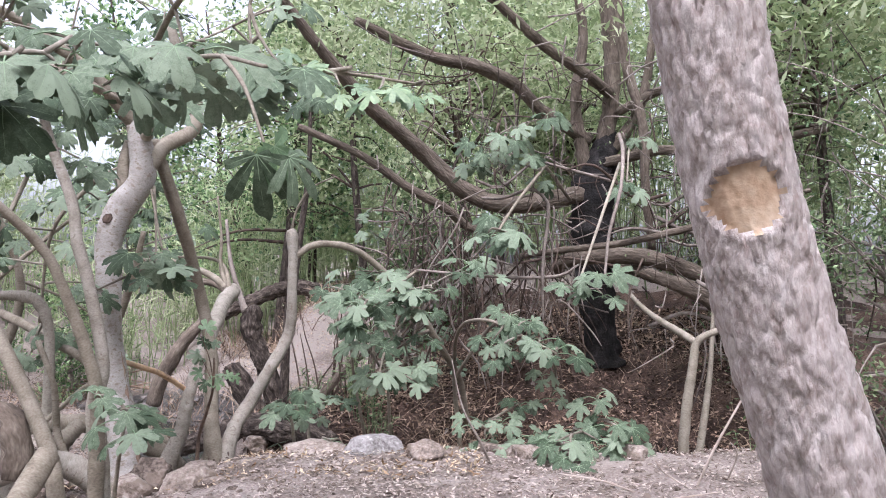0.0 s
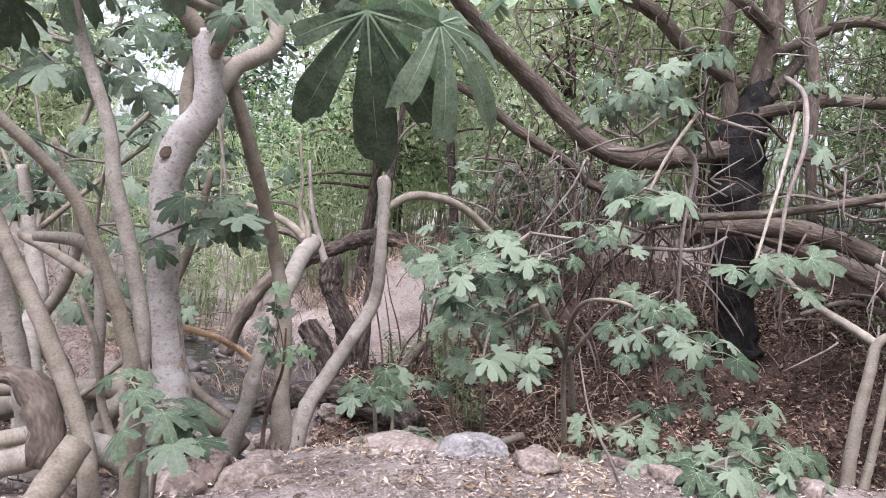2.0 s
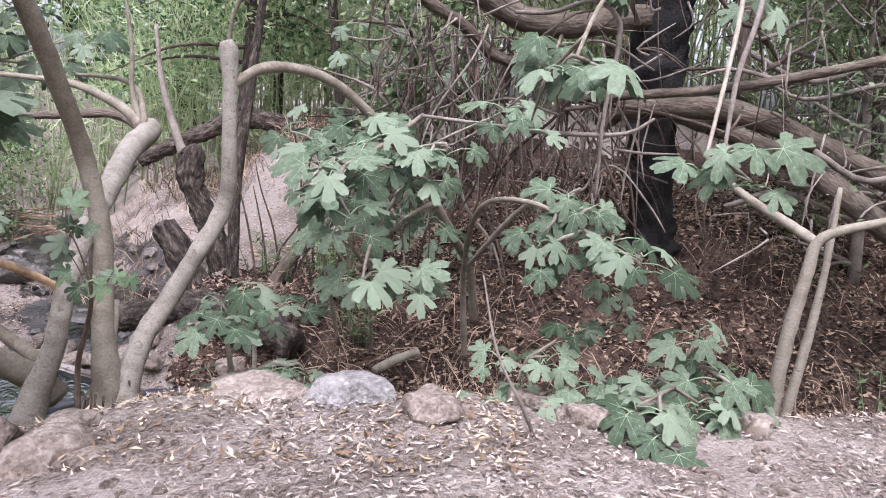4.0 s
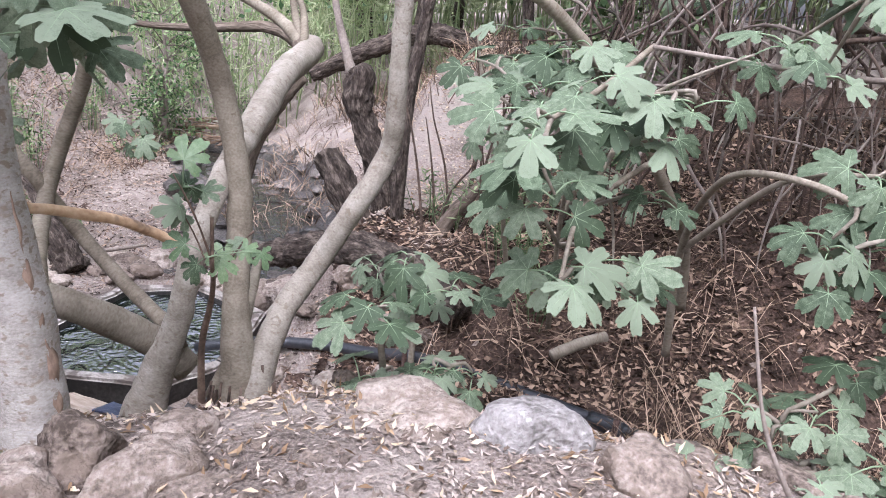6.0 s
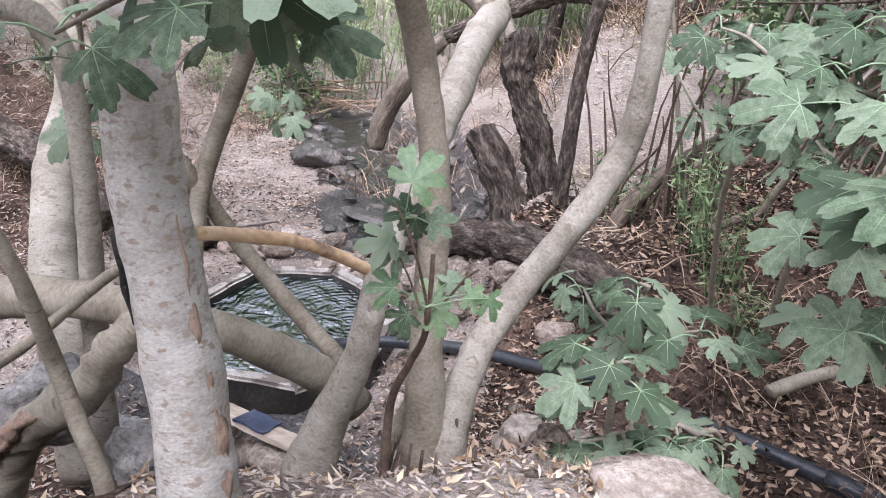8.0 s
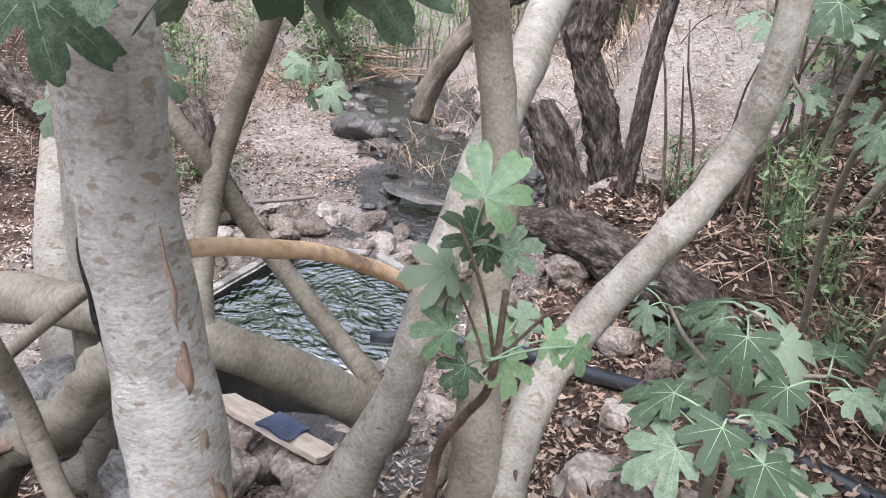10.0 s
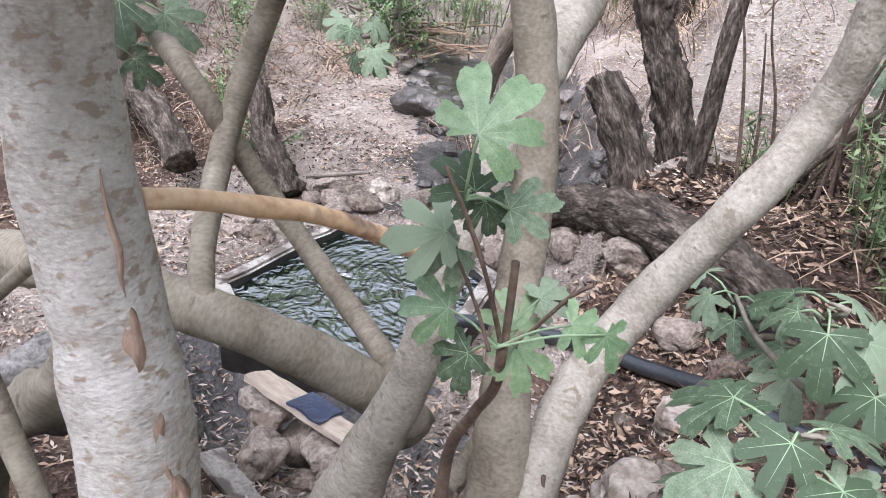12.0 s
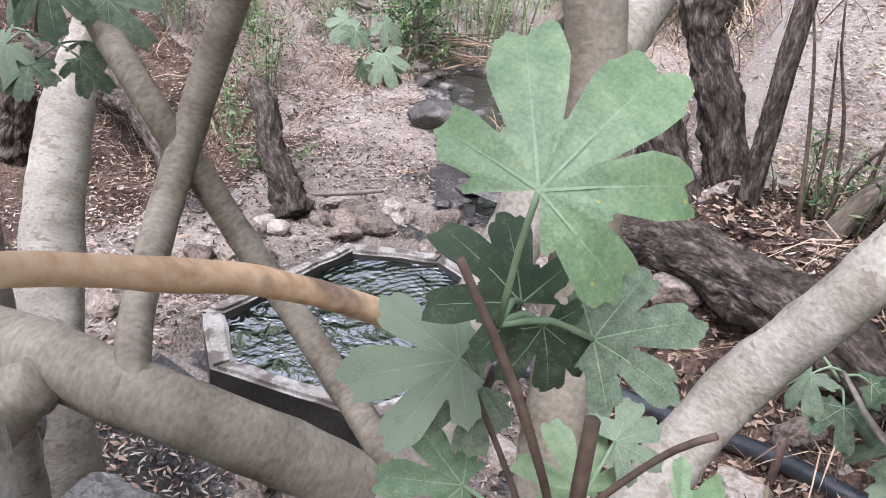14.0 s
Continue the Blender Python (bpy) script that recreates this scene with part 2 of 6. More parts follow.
def spline(pts, step):
    """A smooth run through the points (x, y, z, r), in pieces of about step metres."""
    p = [Vector(q) for q in pts]
    p = [2 * p[0] - p[1]] + p + [2 * p[-1] - p[-2]]
    out = []
    for i in range(1, len(p) - 2):
        a, b, c, d = p[i - 1:i + 3]
        n = max(2, int((c.to_3d() - b.to_3d()).length / step))
        for k in range(n):
            t = k / n
            out.append(0.5 * (2 * b + (c - a) * t + (2 * a - 5 * b + 4 * c - d) * t * t + (3 * b - a - 3 * c + d) * t ** 3))
    out.append(p[-2])
    return out


def tube_data(pts, sides=10, step=0.06, rough=0.06, knots=0.0, seed=0, smooth_path=True, ridges=0.0):
    """Vertices and faces of a limb through (x, y, z, r): uneven girth, closed ends."""
    run = spline(pts, step) if smooth_path else [Vector(q) for q in pts]
    verts, faces = [], []
    up = Vector((0.31, 0.87, 0.12)).normalized()
    for i, q in enumerate(run):
        a, b = run[max(0, i - 1)].to_3d(), run[min(len(run) - 1, i + 1)].to_3d()
        d = (b - a).normalized() if (b - a).length > 1e-6 else Vector((0, 0, 1))
        u = d.cross(up)
        if u.length < 0.1:
            u = d.cross(Vector((1, 0, 0)))
        u.normalize()
        v = d.cross(u)
        c, r = q.to_3d(), max(q[3], 0.0008)
        for k in range(sides):
            w = 2 * math.pi * k / sides
            o = u * math.cos(w) + v * math.sin(w)
            s = 1.0
            if rough:
                s += rough * 2 * noise.noise(c * 6 / max(0.4, r * 12) + o * 1.3 + Vector((seed, 0, 0)))
            if knots:
                s += knots * noise.noise(Vector((o.x * 2.2, o.y * 2.2, (c.z + c.x + c.y) * 14)) + Vector((0, seed, 0)))
            if ridges:
                along = i * 0.35
                q3 = Vector((math.cos(w) * r * 26, math.sin(w) * r * 26, along + seed * 3.1))
                e = noise.voronoi(Vector((q3.x, q3.y, q3.z * 0.55)))[0]
                s += ridges * (min(1.0, (e[1] - e[0]) * 2.5) - 0.6)
            verts.append(c + o * (r * s))
    for i in range(len(run) - 1):
        for k in range(sides):
            k2 = (k + 1) % sides
            faces.append((i * sides + k, i * sides + k2, (i + 1) * sides + k2, (i + 1) * sides + k))
    verts += [run[0].to_3d(), run[-1].to_3d()]
    a, b = len(verts) - 2, len(verts) - 1
    last = (len(run) - 1) * sides
    for k in range(sides):
        k2 = (k + 1) % sides
        faces.append((a, k2, k))
        faces.append((b, last + k, last + k2))
    return verts, faces


def limb(name, pts, material, parent, label="", sides=12, step=0.05, rough=0.07, knots=0.0, seed=0, ridges=0.0):
    v, f = tube_data(pts, sides, step, rough, knots, seed, True, ridges)
    me = mesh_from(name, v, f, material)
    run = spline(pts, step)
    coords, far = [], seed * 1.7
    for i, q in enumerate(run):
        far += (q.to_3d() - run[i - 1].to_3d()).length if i else 0
        r = 0.5 * (q[3] + pts[0][3])
        for k in range(sides):
            w = 2 * math.pi * k / sides
            coords += (math.cos(w) * r, math.sin(w) * r, far)
    coords += (0, 0, seed * 1.7 - 0.01, 0, 0, far + 0.01)
    me.attributes.new("grain", 'FLOAT_VECTOR', 'POINT').data.foreach_set("vector", coords)
    return part(name, me, parent, label)


class Soup:
    """Many small pieces gathered into one mesh."""
    def __init__(self):
        self.v, self.f, self.i = [], [], []

    def add(self, v, f, index=0):
        k = len(self.v)
        self.v.extend(v)
        self.f.extend([tuple(a + k for a in q) for q in f])
        self.i.extend([index] * len(f))

    def mesh(self, name, materials, smooth=True):
        return mesh_from(name, self.v, self.f, materials, smooth, self.i)


def sm(a, b, x):
    t = min(1.0, max(0.0, (x - a) / (b - a)))
    return t * t * (3 - 2 * t)


# ---- ground ----
def creek_x(y):
    return float(np.interp(y, (9.2, 10.2, 10.8, 11.4, 12.0, 12.6, 13.2, 14.5, 16.0), (-3.3, -3.42, -3.5, -3.72, -4.15, -4.8, -5.35, -5.95, -6.6)))


def creek_half(y):
    """Half the width of the wet bed."""
    return 0.28 + 0.36 * sm(9.9, 10.8, y) * (1 - 0.4 * sm(12.4, 13.6, y))


def height(x, y, rough=True):
    edge = 5.95 - 0.35 * sm(-1.2, -2.2, x) - 0.3 * sm(-2.6, -4.5, x) - 0.38 * sm(-2.25, -2.75, x)
    level = -0.08 - 0.12 * sm(-0.8, -2.0, x)
    floor = -0.80 - 0.55 * sm(-0.9, -2.2, x)
    right = sm(-0.9, 1.2, x)
    far = 0.3 * sm(9.2, 12.5, y) + 1.1 * sm(13, 24, y)
    start = 7.95 - 0.2 * sm(-1.8, -1.2, x)
    floor += (1 - right) * (far + (0.95 - 0.42 * sm(-2.0, -1.2, x)) * sm(-2.9, -1.9, x) * sm(start, start + 1.0, y))
    floor += right * (1.15 * sm(7.4, 9.2, y) + 0.9 * sm(9.2, 13, y))
    floor += (1 - right) * 0.75 * sm(0.5, 1.9, x - creek_x(y)) * sm(9.8, 11.8, y)
    floor += 1.8 * sm(-5.8, -10.5, x)
    z = level + (floor - level) * sm(edge, edge + 1.5 - 0.5 * sm(-1.3, -0.8, x) - 0.55 * sm(-2.25, -2.75, x), y)
    z -= 0.42 * math.exp(-((x + 3.4) / 0.8) ** 2 - ((y - 7.35) / 0.4) ** 2)
    if y > 9.2:
        z -= 0.17 * math.exp(-((x - creek_x(y)) / (creek_half(y) + 0.15)) ** 2) * sm(9.2, 9.8, y)
    if abs(x + 3.5) < 0.85 and abs(y - 8.55) < 0.85:
        z = min(z, -1.5)
    if rough:
        z += 0.05 * noise.fractal(Vector((x * 1.7, y * 1.7, 0)), 1.0, 2.0, 4)
    return z


def build_ground():
    def axis(lo, hi, step, far):
        a = list(np.arange(lo, hi, step))
        g = [hi + (far - hi) * (k / 22) ** 3 for k in range(0, 23)]
        h = [lo - (far + lo) * (k / 22) ** 3 for k in range(22, 0, -1)]
        return h + a + g
    xs, ys = axis(-8.0, 5.0, 0.07, 600.0), axis(-1.0, 15.0, 0.07, 600.0)
    verts = [(x, y, height(x, y)) for y in ys for x in xs]
    w = len(xs)
    faces = [(j * w + i, j * w + i + 1, (j + 1) * w + i + 1, (j + 1) * w + i) for j in range(len(ys) - 1) for i in range(w - 1)]
    return tagged(new("ground", mesh_from("ground", verts, faces, M_ground)), "brown gully soil strewn with dry leaves", "ground", kind="structure")


build_ground()


def patch(name, label, material, box, inside, lift=0.006, step=0.07, category="ground"):
    """A thin layer lying on the ground wherever inside(x, y) is over zero."""
    nx, ny = int((box[1] - box[0]) / step), int((box[3] - box[2]) / step)
    index, verts, faces = {}, [], []

    def at(i, j):
        if (i, j) not in index:
            x, y = box[0] + i * step, box[2] + j * step
            index[i, j] = len(verts)
            verts.append((x, y, height(x, y) + lift + 0.012 * noise.noise(Vector((x * 9, y * 9, 3))) * min(1, max(0, inside(x, y) * 4))))
        return index[i, j]
    for i in range(nx):
        for j in range(ny):
            x, y = box[0] + (i + .5) * step, box[2] + (j + .5) * step
            if inside(x, y) + 0.35 * noise.noise(Vector((x * 2.3, y * 2.3, 7))) + 0.2 * noise.noise(Vector((x * 7, y * 7, 1))) > 0:
                faces.append((at(i, j), at(i + 1, j), at(i + 1, j + 1), at(i, j + 1)))
    tagged(new(name, mesh_from(name, verts, faces, material)), label, category, kind="structure")


patch("leaf_mould", "dark brown leaf mould covering the hollow and slope", M_duff, (-2.4, 6.5, 6.2, 11.5), lambda x, y: min(y - 6.55, 11.2 - y, x + 2.1 - 0.9 * max(0, y - 9.0), 6.2 - x))
patch("leaf_mould", "dark brown leaf mould under the old logs", M_duff, (-11.0, -5.0, 6.8, 11.5), lambda x, y: min(y - 7.2, 10.8 - y, -5.7 - x, x + 10.5))
patch("wet_mud", "dark wet mud along the creek", M_mud, (-7.5, -2.0, 9.3, 14.6), lambda x, y: creek_half(y) + 0.42 - abs(x - creek_x(y)) - 2 * max(0, 9.7 - y) - 2 * max(0, y - 14), step=0.05)
patch("wet_mud", "dark wet mud at the foot of the basin", M_mud, (-4.4, -2.2, 6.6, 8.4), lambda x, y: 0.45 - abs(y - 7.35) - 0.3 * max(0, abs(x + 3.2) - 0.8))

# a darker brown layer over the ground below the roots
patch("leaf_mould", "dark brown soil under the fig roots", M_duff, (-4.4, -2.2, 5.2, 7.1), lambda x, y: min(y - 5.4, 6.9 - y, -2.35 - x, x + 4.2))

# ---- the walled spring pool ----
POOL_Z = -1.30


def build_pool():
    outer = [(-4.33, 7.97), (-3.90, 7.60), (-3.02, 7.72), (-2.72, 8.20), (-2.85, 9.15), (-3.62, 9.50), (-4.22, 9.24)]
    cx = sum(p[0] for p in outer) / len(outer)
    cy = sum(p[1] for p in outer) / len(outer)
    inner = []
    for x, y in outer:
        d = math.hypot(x - cx, y - cy)
        k = (d - 0.13) / d
        inner.append((cx + (x - cx) * k, cy + (y - cy) * k))
    base = thing("water_basin", "small concrete spring basin full of dark rippling water", "basin", (cx, cy, POOL_Z - 0.55))
    n = len(outer)
    for i in range(n):
        a, b, c, d = outer[i], outer[(i + 1) % n], inner[(i + 1) % n], inner[i]
        bm = bmesh.new()
        dz = 0.012 * math.sin(i * 2.3)
        lo = [bm.verts.new((*p, POOL_Z - 0.62)) for p in (a, b, c, d)]
        hi = [bm.verts.new((*p, POOL_Z + dz)) for p in (a, b, c, d)]
        bm.faces.new(lo[::-1])
        top = bm.faces.new(hi)
        for k in range(4):
            bm.faces.new((lo[k], lo[(k + 1) % 4], hi[(k + 1) % 4], hi[k]))
        bmesh.ops.bevel(bm, geom=[e for e in bm.edges if e in top.edges], offset=0.02, segments=2, affect='EDGES')
        bmesh.ops.subdivide_edges(bm, edges=[e for e in bm.edges if e.calc_length() > 0.2], cuts=6, use_grid_fill=True)
        for v in bm.verts:
            v.co += noise.noise_vector(v.co * 5) * 0.012
        me = bpy.data.meshes.new("rim_wall")
        bm.to_mesh(me)
        bm.free()
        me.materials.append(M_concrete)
        me.materials.append(M_dark_wall)
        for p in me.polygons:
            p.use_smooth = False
            # upright faces below the rim take the near-black concrete
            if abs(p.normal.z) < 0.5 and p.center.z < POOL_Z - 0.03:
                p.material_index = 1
        part("rim_wall", me, base, "stained concrete wall with near-black sides" if i in (1, 2) else "")
    part("water_surface", mesh_from("water_surface", [(x * 1.0, y, POOL_Z - 0.06) for x, y in inner], [tuple(range(n))], M_pool, False), base, "dark rippling water")
    return base


build_pool()


def build_creek():
    verts, faces = [], []
    ys = np.arange(9.55, 13.8, 0.15)
    for j, y in enumerate(ys):
        w = creek_half(y) * (0.8 + 0.16 * math.sin(y * 2.1))
        z = height(creek_x(y), y, False) + 0.075
        for k in range(5):
            verts.append((creek_x(y) + (k / 2 - 1) * w + 0.1 * noise.noise(Vector((k * 5, y * 2.5, 0))), y, z))
        if j:
            for k in range(4):
                a = (j - 1) * 5 + k
                faces.append((a, a + 1, a + 6, a + 5))
    tagged(new("creek_water", mesh_from("creek_water", verts, faces, M_creek)), "shallow dark creek running among stones", "water", kind="structure")


build_creek()


# ---- stones ----
def rock_mesh(name, size, material, seed, cuts=3, flat=0.75, rough=0.28):
    bm = bmesh.new()
    bmesh.ops.create_icosphere(bm, subdivisions=cuts, radius=1.0)
    off = Vector((seed * 7.3, seed * 3.1, seed))
    rng = random.Random(seed)
    cuts_at = [(Vector((rng.gauss(0, 1), rng.gauss(0, 1), rng.gauss(0, 1))).normalized(), rng.uniform(0.62, 0.92)) for _ in range(13)]
    for v in bm.verts:
        d = v.co.normalized()
        near = min([1.1] + [q / d.dot(w) for w, q in cuts_at if d.dot(w) > 0.15])
        k = near * 1.0 + rough * noise.noise(d * 1.1 + off) * 0.9 + rough * 0.3 * noise.noise(d * 3 + off) + rough * 0.2 * noise.noise(d * 8 + off)
        c = noise.cell(d * 1.6 + off) * 0.1
        v.co = Vector((d.x * size[0], d.y * size[1], d.z * size[2])) * (k + c * rough)
        if v.co.z > size[2] * flat:
            v.co.z = size[2] * flat + (v.co.z - size[2] * flat) * 0.25
    me = bpy.data.meshes.new(name)
    bm.to_mesh(me)
    bm.free()
    me.materials.append(material)
    me.polygons.foreach_set("use_smooth", [cuts > 3] * len(me.polygons))
    return me


def rock(name, at, size, label, material=None, seed=1, turn=0, group="", cuts=4, sink=0.35):
    ob = new(name, rock_mesh(name, size, material or M_rock, seed, cuts))
    ob.matrix_world = pose(at[0], at[1], height(at[0], at[1]) + size[2] * sink if len(at) < 3 else at[2], 0, 0, turn)
    return tagged(ob, label, "rock", group)


def pebble(seed):
    me = rock_mesh("pebble", (1, 0.8, 0.7), M_rock, seed, 2)
    data = [v.co.copy() for v in me.vertices], [tuple(p.vertices) for p in me.polygons]
    bpy.data.meshes.remove(me)
    return data


PEBBLES = [pebble(600 + i) for i in range(6)]


def build_rocks():
    g = "rocks along the path edge"
    rock("rock", (-0.47, 5.98, -0.13), (0.20, 0.19, 0.20), "pale grey limestone rock with white lichen", M_rock_grey, 3, 20, g)
    rock("rock", (-0.86, 6.02, -0.20), (0.36, 0.24, 0.22), "broad brown limestone boulder half buried in soil", M_rock, 5, 10, g)
    rock("rock", (-0.25, 6.0, -0.33), (0.17, 0.2, 0.2), "brown earthy rock below the path edge", M_rock, 7, 60, g)
    for i, (x, y, z, a, b, c) in enumerate([
            (-1.87, 5.48, -0.16, 0.15, 0.14, 0.2), (-1.6, 5.72, -0.24, 0.19, 0.14, 0.18), (-1.42, 5.42, -0.22, 0.16, 0.14, 0.12),
            (-1.2, 5.75, -0.22, 0.15, 0.13, 0.11), (-1.5, 5.75, -0.28, 0.12, 0.1, 0.1), (-1.15, 5.5, -0.17, 0.1, 0.09, 0.07),
            (0.1, 6.0, -0.15, 0.17, 0.13, 0.1), (0.45, 5.95, -0.12, 0.22, 0.14, 0.12), (0.8, 6.0, -0.17, 0.16, 0.13, 0.1),
            (-1.78, 5.55, -0.28, 0.12, 0.1, 0.11), (-0.95, 5.45, -0.14, 0.09, 0.1, 0.05), (-0.55, 5.6, -0.12, 0.11, 0.09, 0.05),
            (-2.35, 4.95, -0.22, 0.16, 0.14, 0.2), (-1.35, 6.35, -0.5, 0.15, 0.12, 0.11), (-1.15, 6.4, -0.55, 0.12, 0.1, 0.09)]):
        rock("rock", (x, y, z), (a, b, c), "weathered brown limestone rock in the dry soil", M_rock, 11 + i, i * 47, g)
    for i, (x, y, z, a, b, c) in enumerate([(-2.69, 6.02, -0.49, 0.15, 0.13, 0.15), (-3.2, 6.12, -0.46, 0.2, 0.15, 0.16), (-2.95, 6.3, -0.72, 0.2, 0.16, 0.14)]):
        rock("rock", (x, y, z), (a, b, c), "smooth grey boulder wedged under the fig roots", M_rock_grey, 26 + i, i * 63, "boulders under the roots")
    for i, (x, y, a, b, c) in enumerate([(-1.98, 5.32, 0.17, 0.13, 0.13), (-1.62, 5.5, 0.2, 0.15, 0.12), (-0.12, 5.84, 0.17, 0.13, 0.11), (0.58, 5.8, 0.15, 0.12, 0.1), (0.95, 5.84, 0.22, 0.15, 0.13), (1.35, 5.8, 0.15, 0.12, 0.1)]):
        rock("rock", (x, y), (a, b, c), "pale weathered limestone rock along the bank edge", M_rock, 61 + i, i * 57, g, 4, 0.05)
    rng = random.Random(4)
    g = "stones by the basin"
    for i in range(26):
        x, y = rng.uniform(-2.9, -1.3), rng.uniform(6.75, 8.6)
        s = rng.uniform(0.05, 0.13)
        rock("stone", (x, y), (s, s * rng.uniform(0.7, 1), s * 0.7), "rough brown stone lying by the water", M_rock, 40 + i, i * 31, g, 3)
    for i, (x, y, s) in enumerate([(-1.95, 8.55, 0.12), (-1.55, 8.25, 0.11), (-1.3, 8.05, 0.1), (-2.35, 8.8, 0.13), (-1.42, 6.62, 0.13), (-1.28, 6.85, 0.12), (-1.5, 6.95, 0.10), (-1.12, 7.05, 0.09), (-1.35, 7.2, 0.1), (-1.3, 6.45, 0.09)]):
        rock("stone", (x, y), (s * 1.15, s, s * 0.85), "rough pale brown stone by the roots and log", M_rock, 210 + i, i * 41, g, 4)
    for i in range(34):
        x = rng.uniform(-4.7, -2.8)
        y = 9.5 + rng.uniform(0, 0.55) - 0.2 * (x < -4.2)
        s = rng.uniform(0.08, 0.19)
        rock("stone", (x, y), (s, s * rng.uniform(0.7, 1), s * 0.6), "rough stone piled behind the basin", M_rock, 80 + i, i * 53, "stones behind the basin", 3)
    for i in range(10):
        rock("stone", (rng.uniform(-5.1, -4.5), rng.uniform(7.6, 9.3)), (0.12, 0.1, 0.08), "flat stone set in the trodden soil", M_rock, 130 + i, i * 71, "stones by the path", 3)
    g = "stones in the creek"
    for i in range(190):
        y = rng.uniform(9.9, 14.0)
        x = creek_x(y) + rng.choice((-1, 1)) * rng.uniform(0.1, 1.55) * creek_half(y)
        s = rng.uniform(0.04, 0.14)
        rock("stone", (x, y), (s, s * rng.uniform(0.7, 1), s * 0.55), "dark wet stone in the shallow creek", M_rock_wet, 150 + i, i * 37, g, 2)
    rock("boulder", (-4.85, 11.5), (0.27, 0.2, 0.19), "rounded grey boulder beside the creek", M_rock_wet, 31, 15, "", 4, 0.5)
    rock("stone", (-4.55, 11.42), (0.17, 0.14, 0.1), "flat dark stone beside the boulder", M_rock_wet, 32, 40, g, 3, 0.4)
    soup = Soup()
    for i in range(420):
        x, y = rng.uniform(-2.4, 1.4), rng.uniform(4.2, 6.5)
        me = PEBBLES[i % len(PEBBLES)]
        s, a = rng.uniform(0.012, 0.045), rng.uniform(0, 6.28)
        z = height(x, y)
        soup.add([Vector((x + s * (p.x * math.cos(a) - p.y * math.sin(a)), y + s * (p.x * math.sin(a) + p.y * math.cos(a)), z + s * p.z * 0.8)) for p in me[0]], me[1])
    tagged(new("gravel", soup.mesh("gravel", [M_rock], False)), "small stones and clods on the dry path edge", "gravel", kind="stuff")
    slab = new("stone_slab", rock_mesh("stone_slab", (0.42, 0.13, 0.045), M_rock_wet, 33, 3, 0.6, 0.1))
    slab.matrix_world = pose(-3.72, 10.55, height(-3.72, 10.55, False) + 0.16, 0, 4, -6)
    tagged(slab, "flat stone slab laid across the creek", "slab")


build_rocks()


# ---- pipe ----
def build_pipe():
    run = [(-3.0, 8.25, -1.25), (-2.6, 8.28, -1.15), (-2.1, 8.28, -1.08), (-1.62, 8.12, -0.99), (-1.3, 7.93, -0.87), (-0.75, 7.67, -0.82), (-0.1, 7.34, -0.78),
           (0.5, 7.08, -0.78), (1.2, 6.85, -0.80), (2.2, 6.5, -0.7), (3.4, 6.3, -0.6)]
    base = thing("water_pipe", "black polyethylene water pipe laid along the gully", "pipe", (-1.3, 7.93, -0.95))
    v, f = tube_data([(*p, 0.040) for p in run], 16, 0.1, 0)
    part("pipe_run", mesh_from("pipe_run", v, f, M_pipe), base)
    v, f = tube_data([(-0.2, 7.39, -0.785, 0.049), (-0.1, 7.34, -0.78, 0.05), (-0.02, 7.3, -0.78, 0.049)], 16, 0.05, 0)
    part("coupling", mesh_from("coupling", v, f, M_pipe), base, "thicker black pipe coupling")
    for i, (x, y, z) in enumerate([(-1.36, 7.86, -0.72), (-0.07, 7.27, -0.70), (-0.13, 7.41, -0.72)]):
        st = tagged(new("stake"), "rusty steel stake holding the pipe", "stake", "pipe stakes")
        st.location = (x, y, -1.1)
        v, f = tube_data([(x, y, -1.15, 0.016), (x, y, z, 0.017)], 8, 0.1, 0.04)
        part("stake_rod", mesh_from("stake_rod", v, f, M_steel), st)


build_pipe()

# ---- fig leaves ----
LOBES = [(0, 1.0, 16.5), (46, 0.92, 16), (-46, 0.92, 16), (95, 0.66, 18), (-95, 0.66, 18), (128, 0.36, 16), (-128, 0.36, 16)]


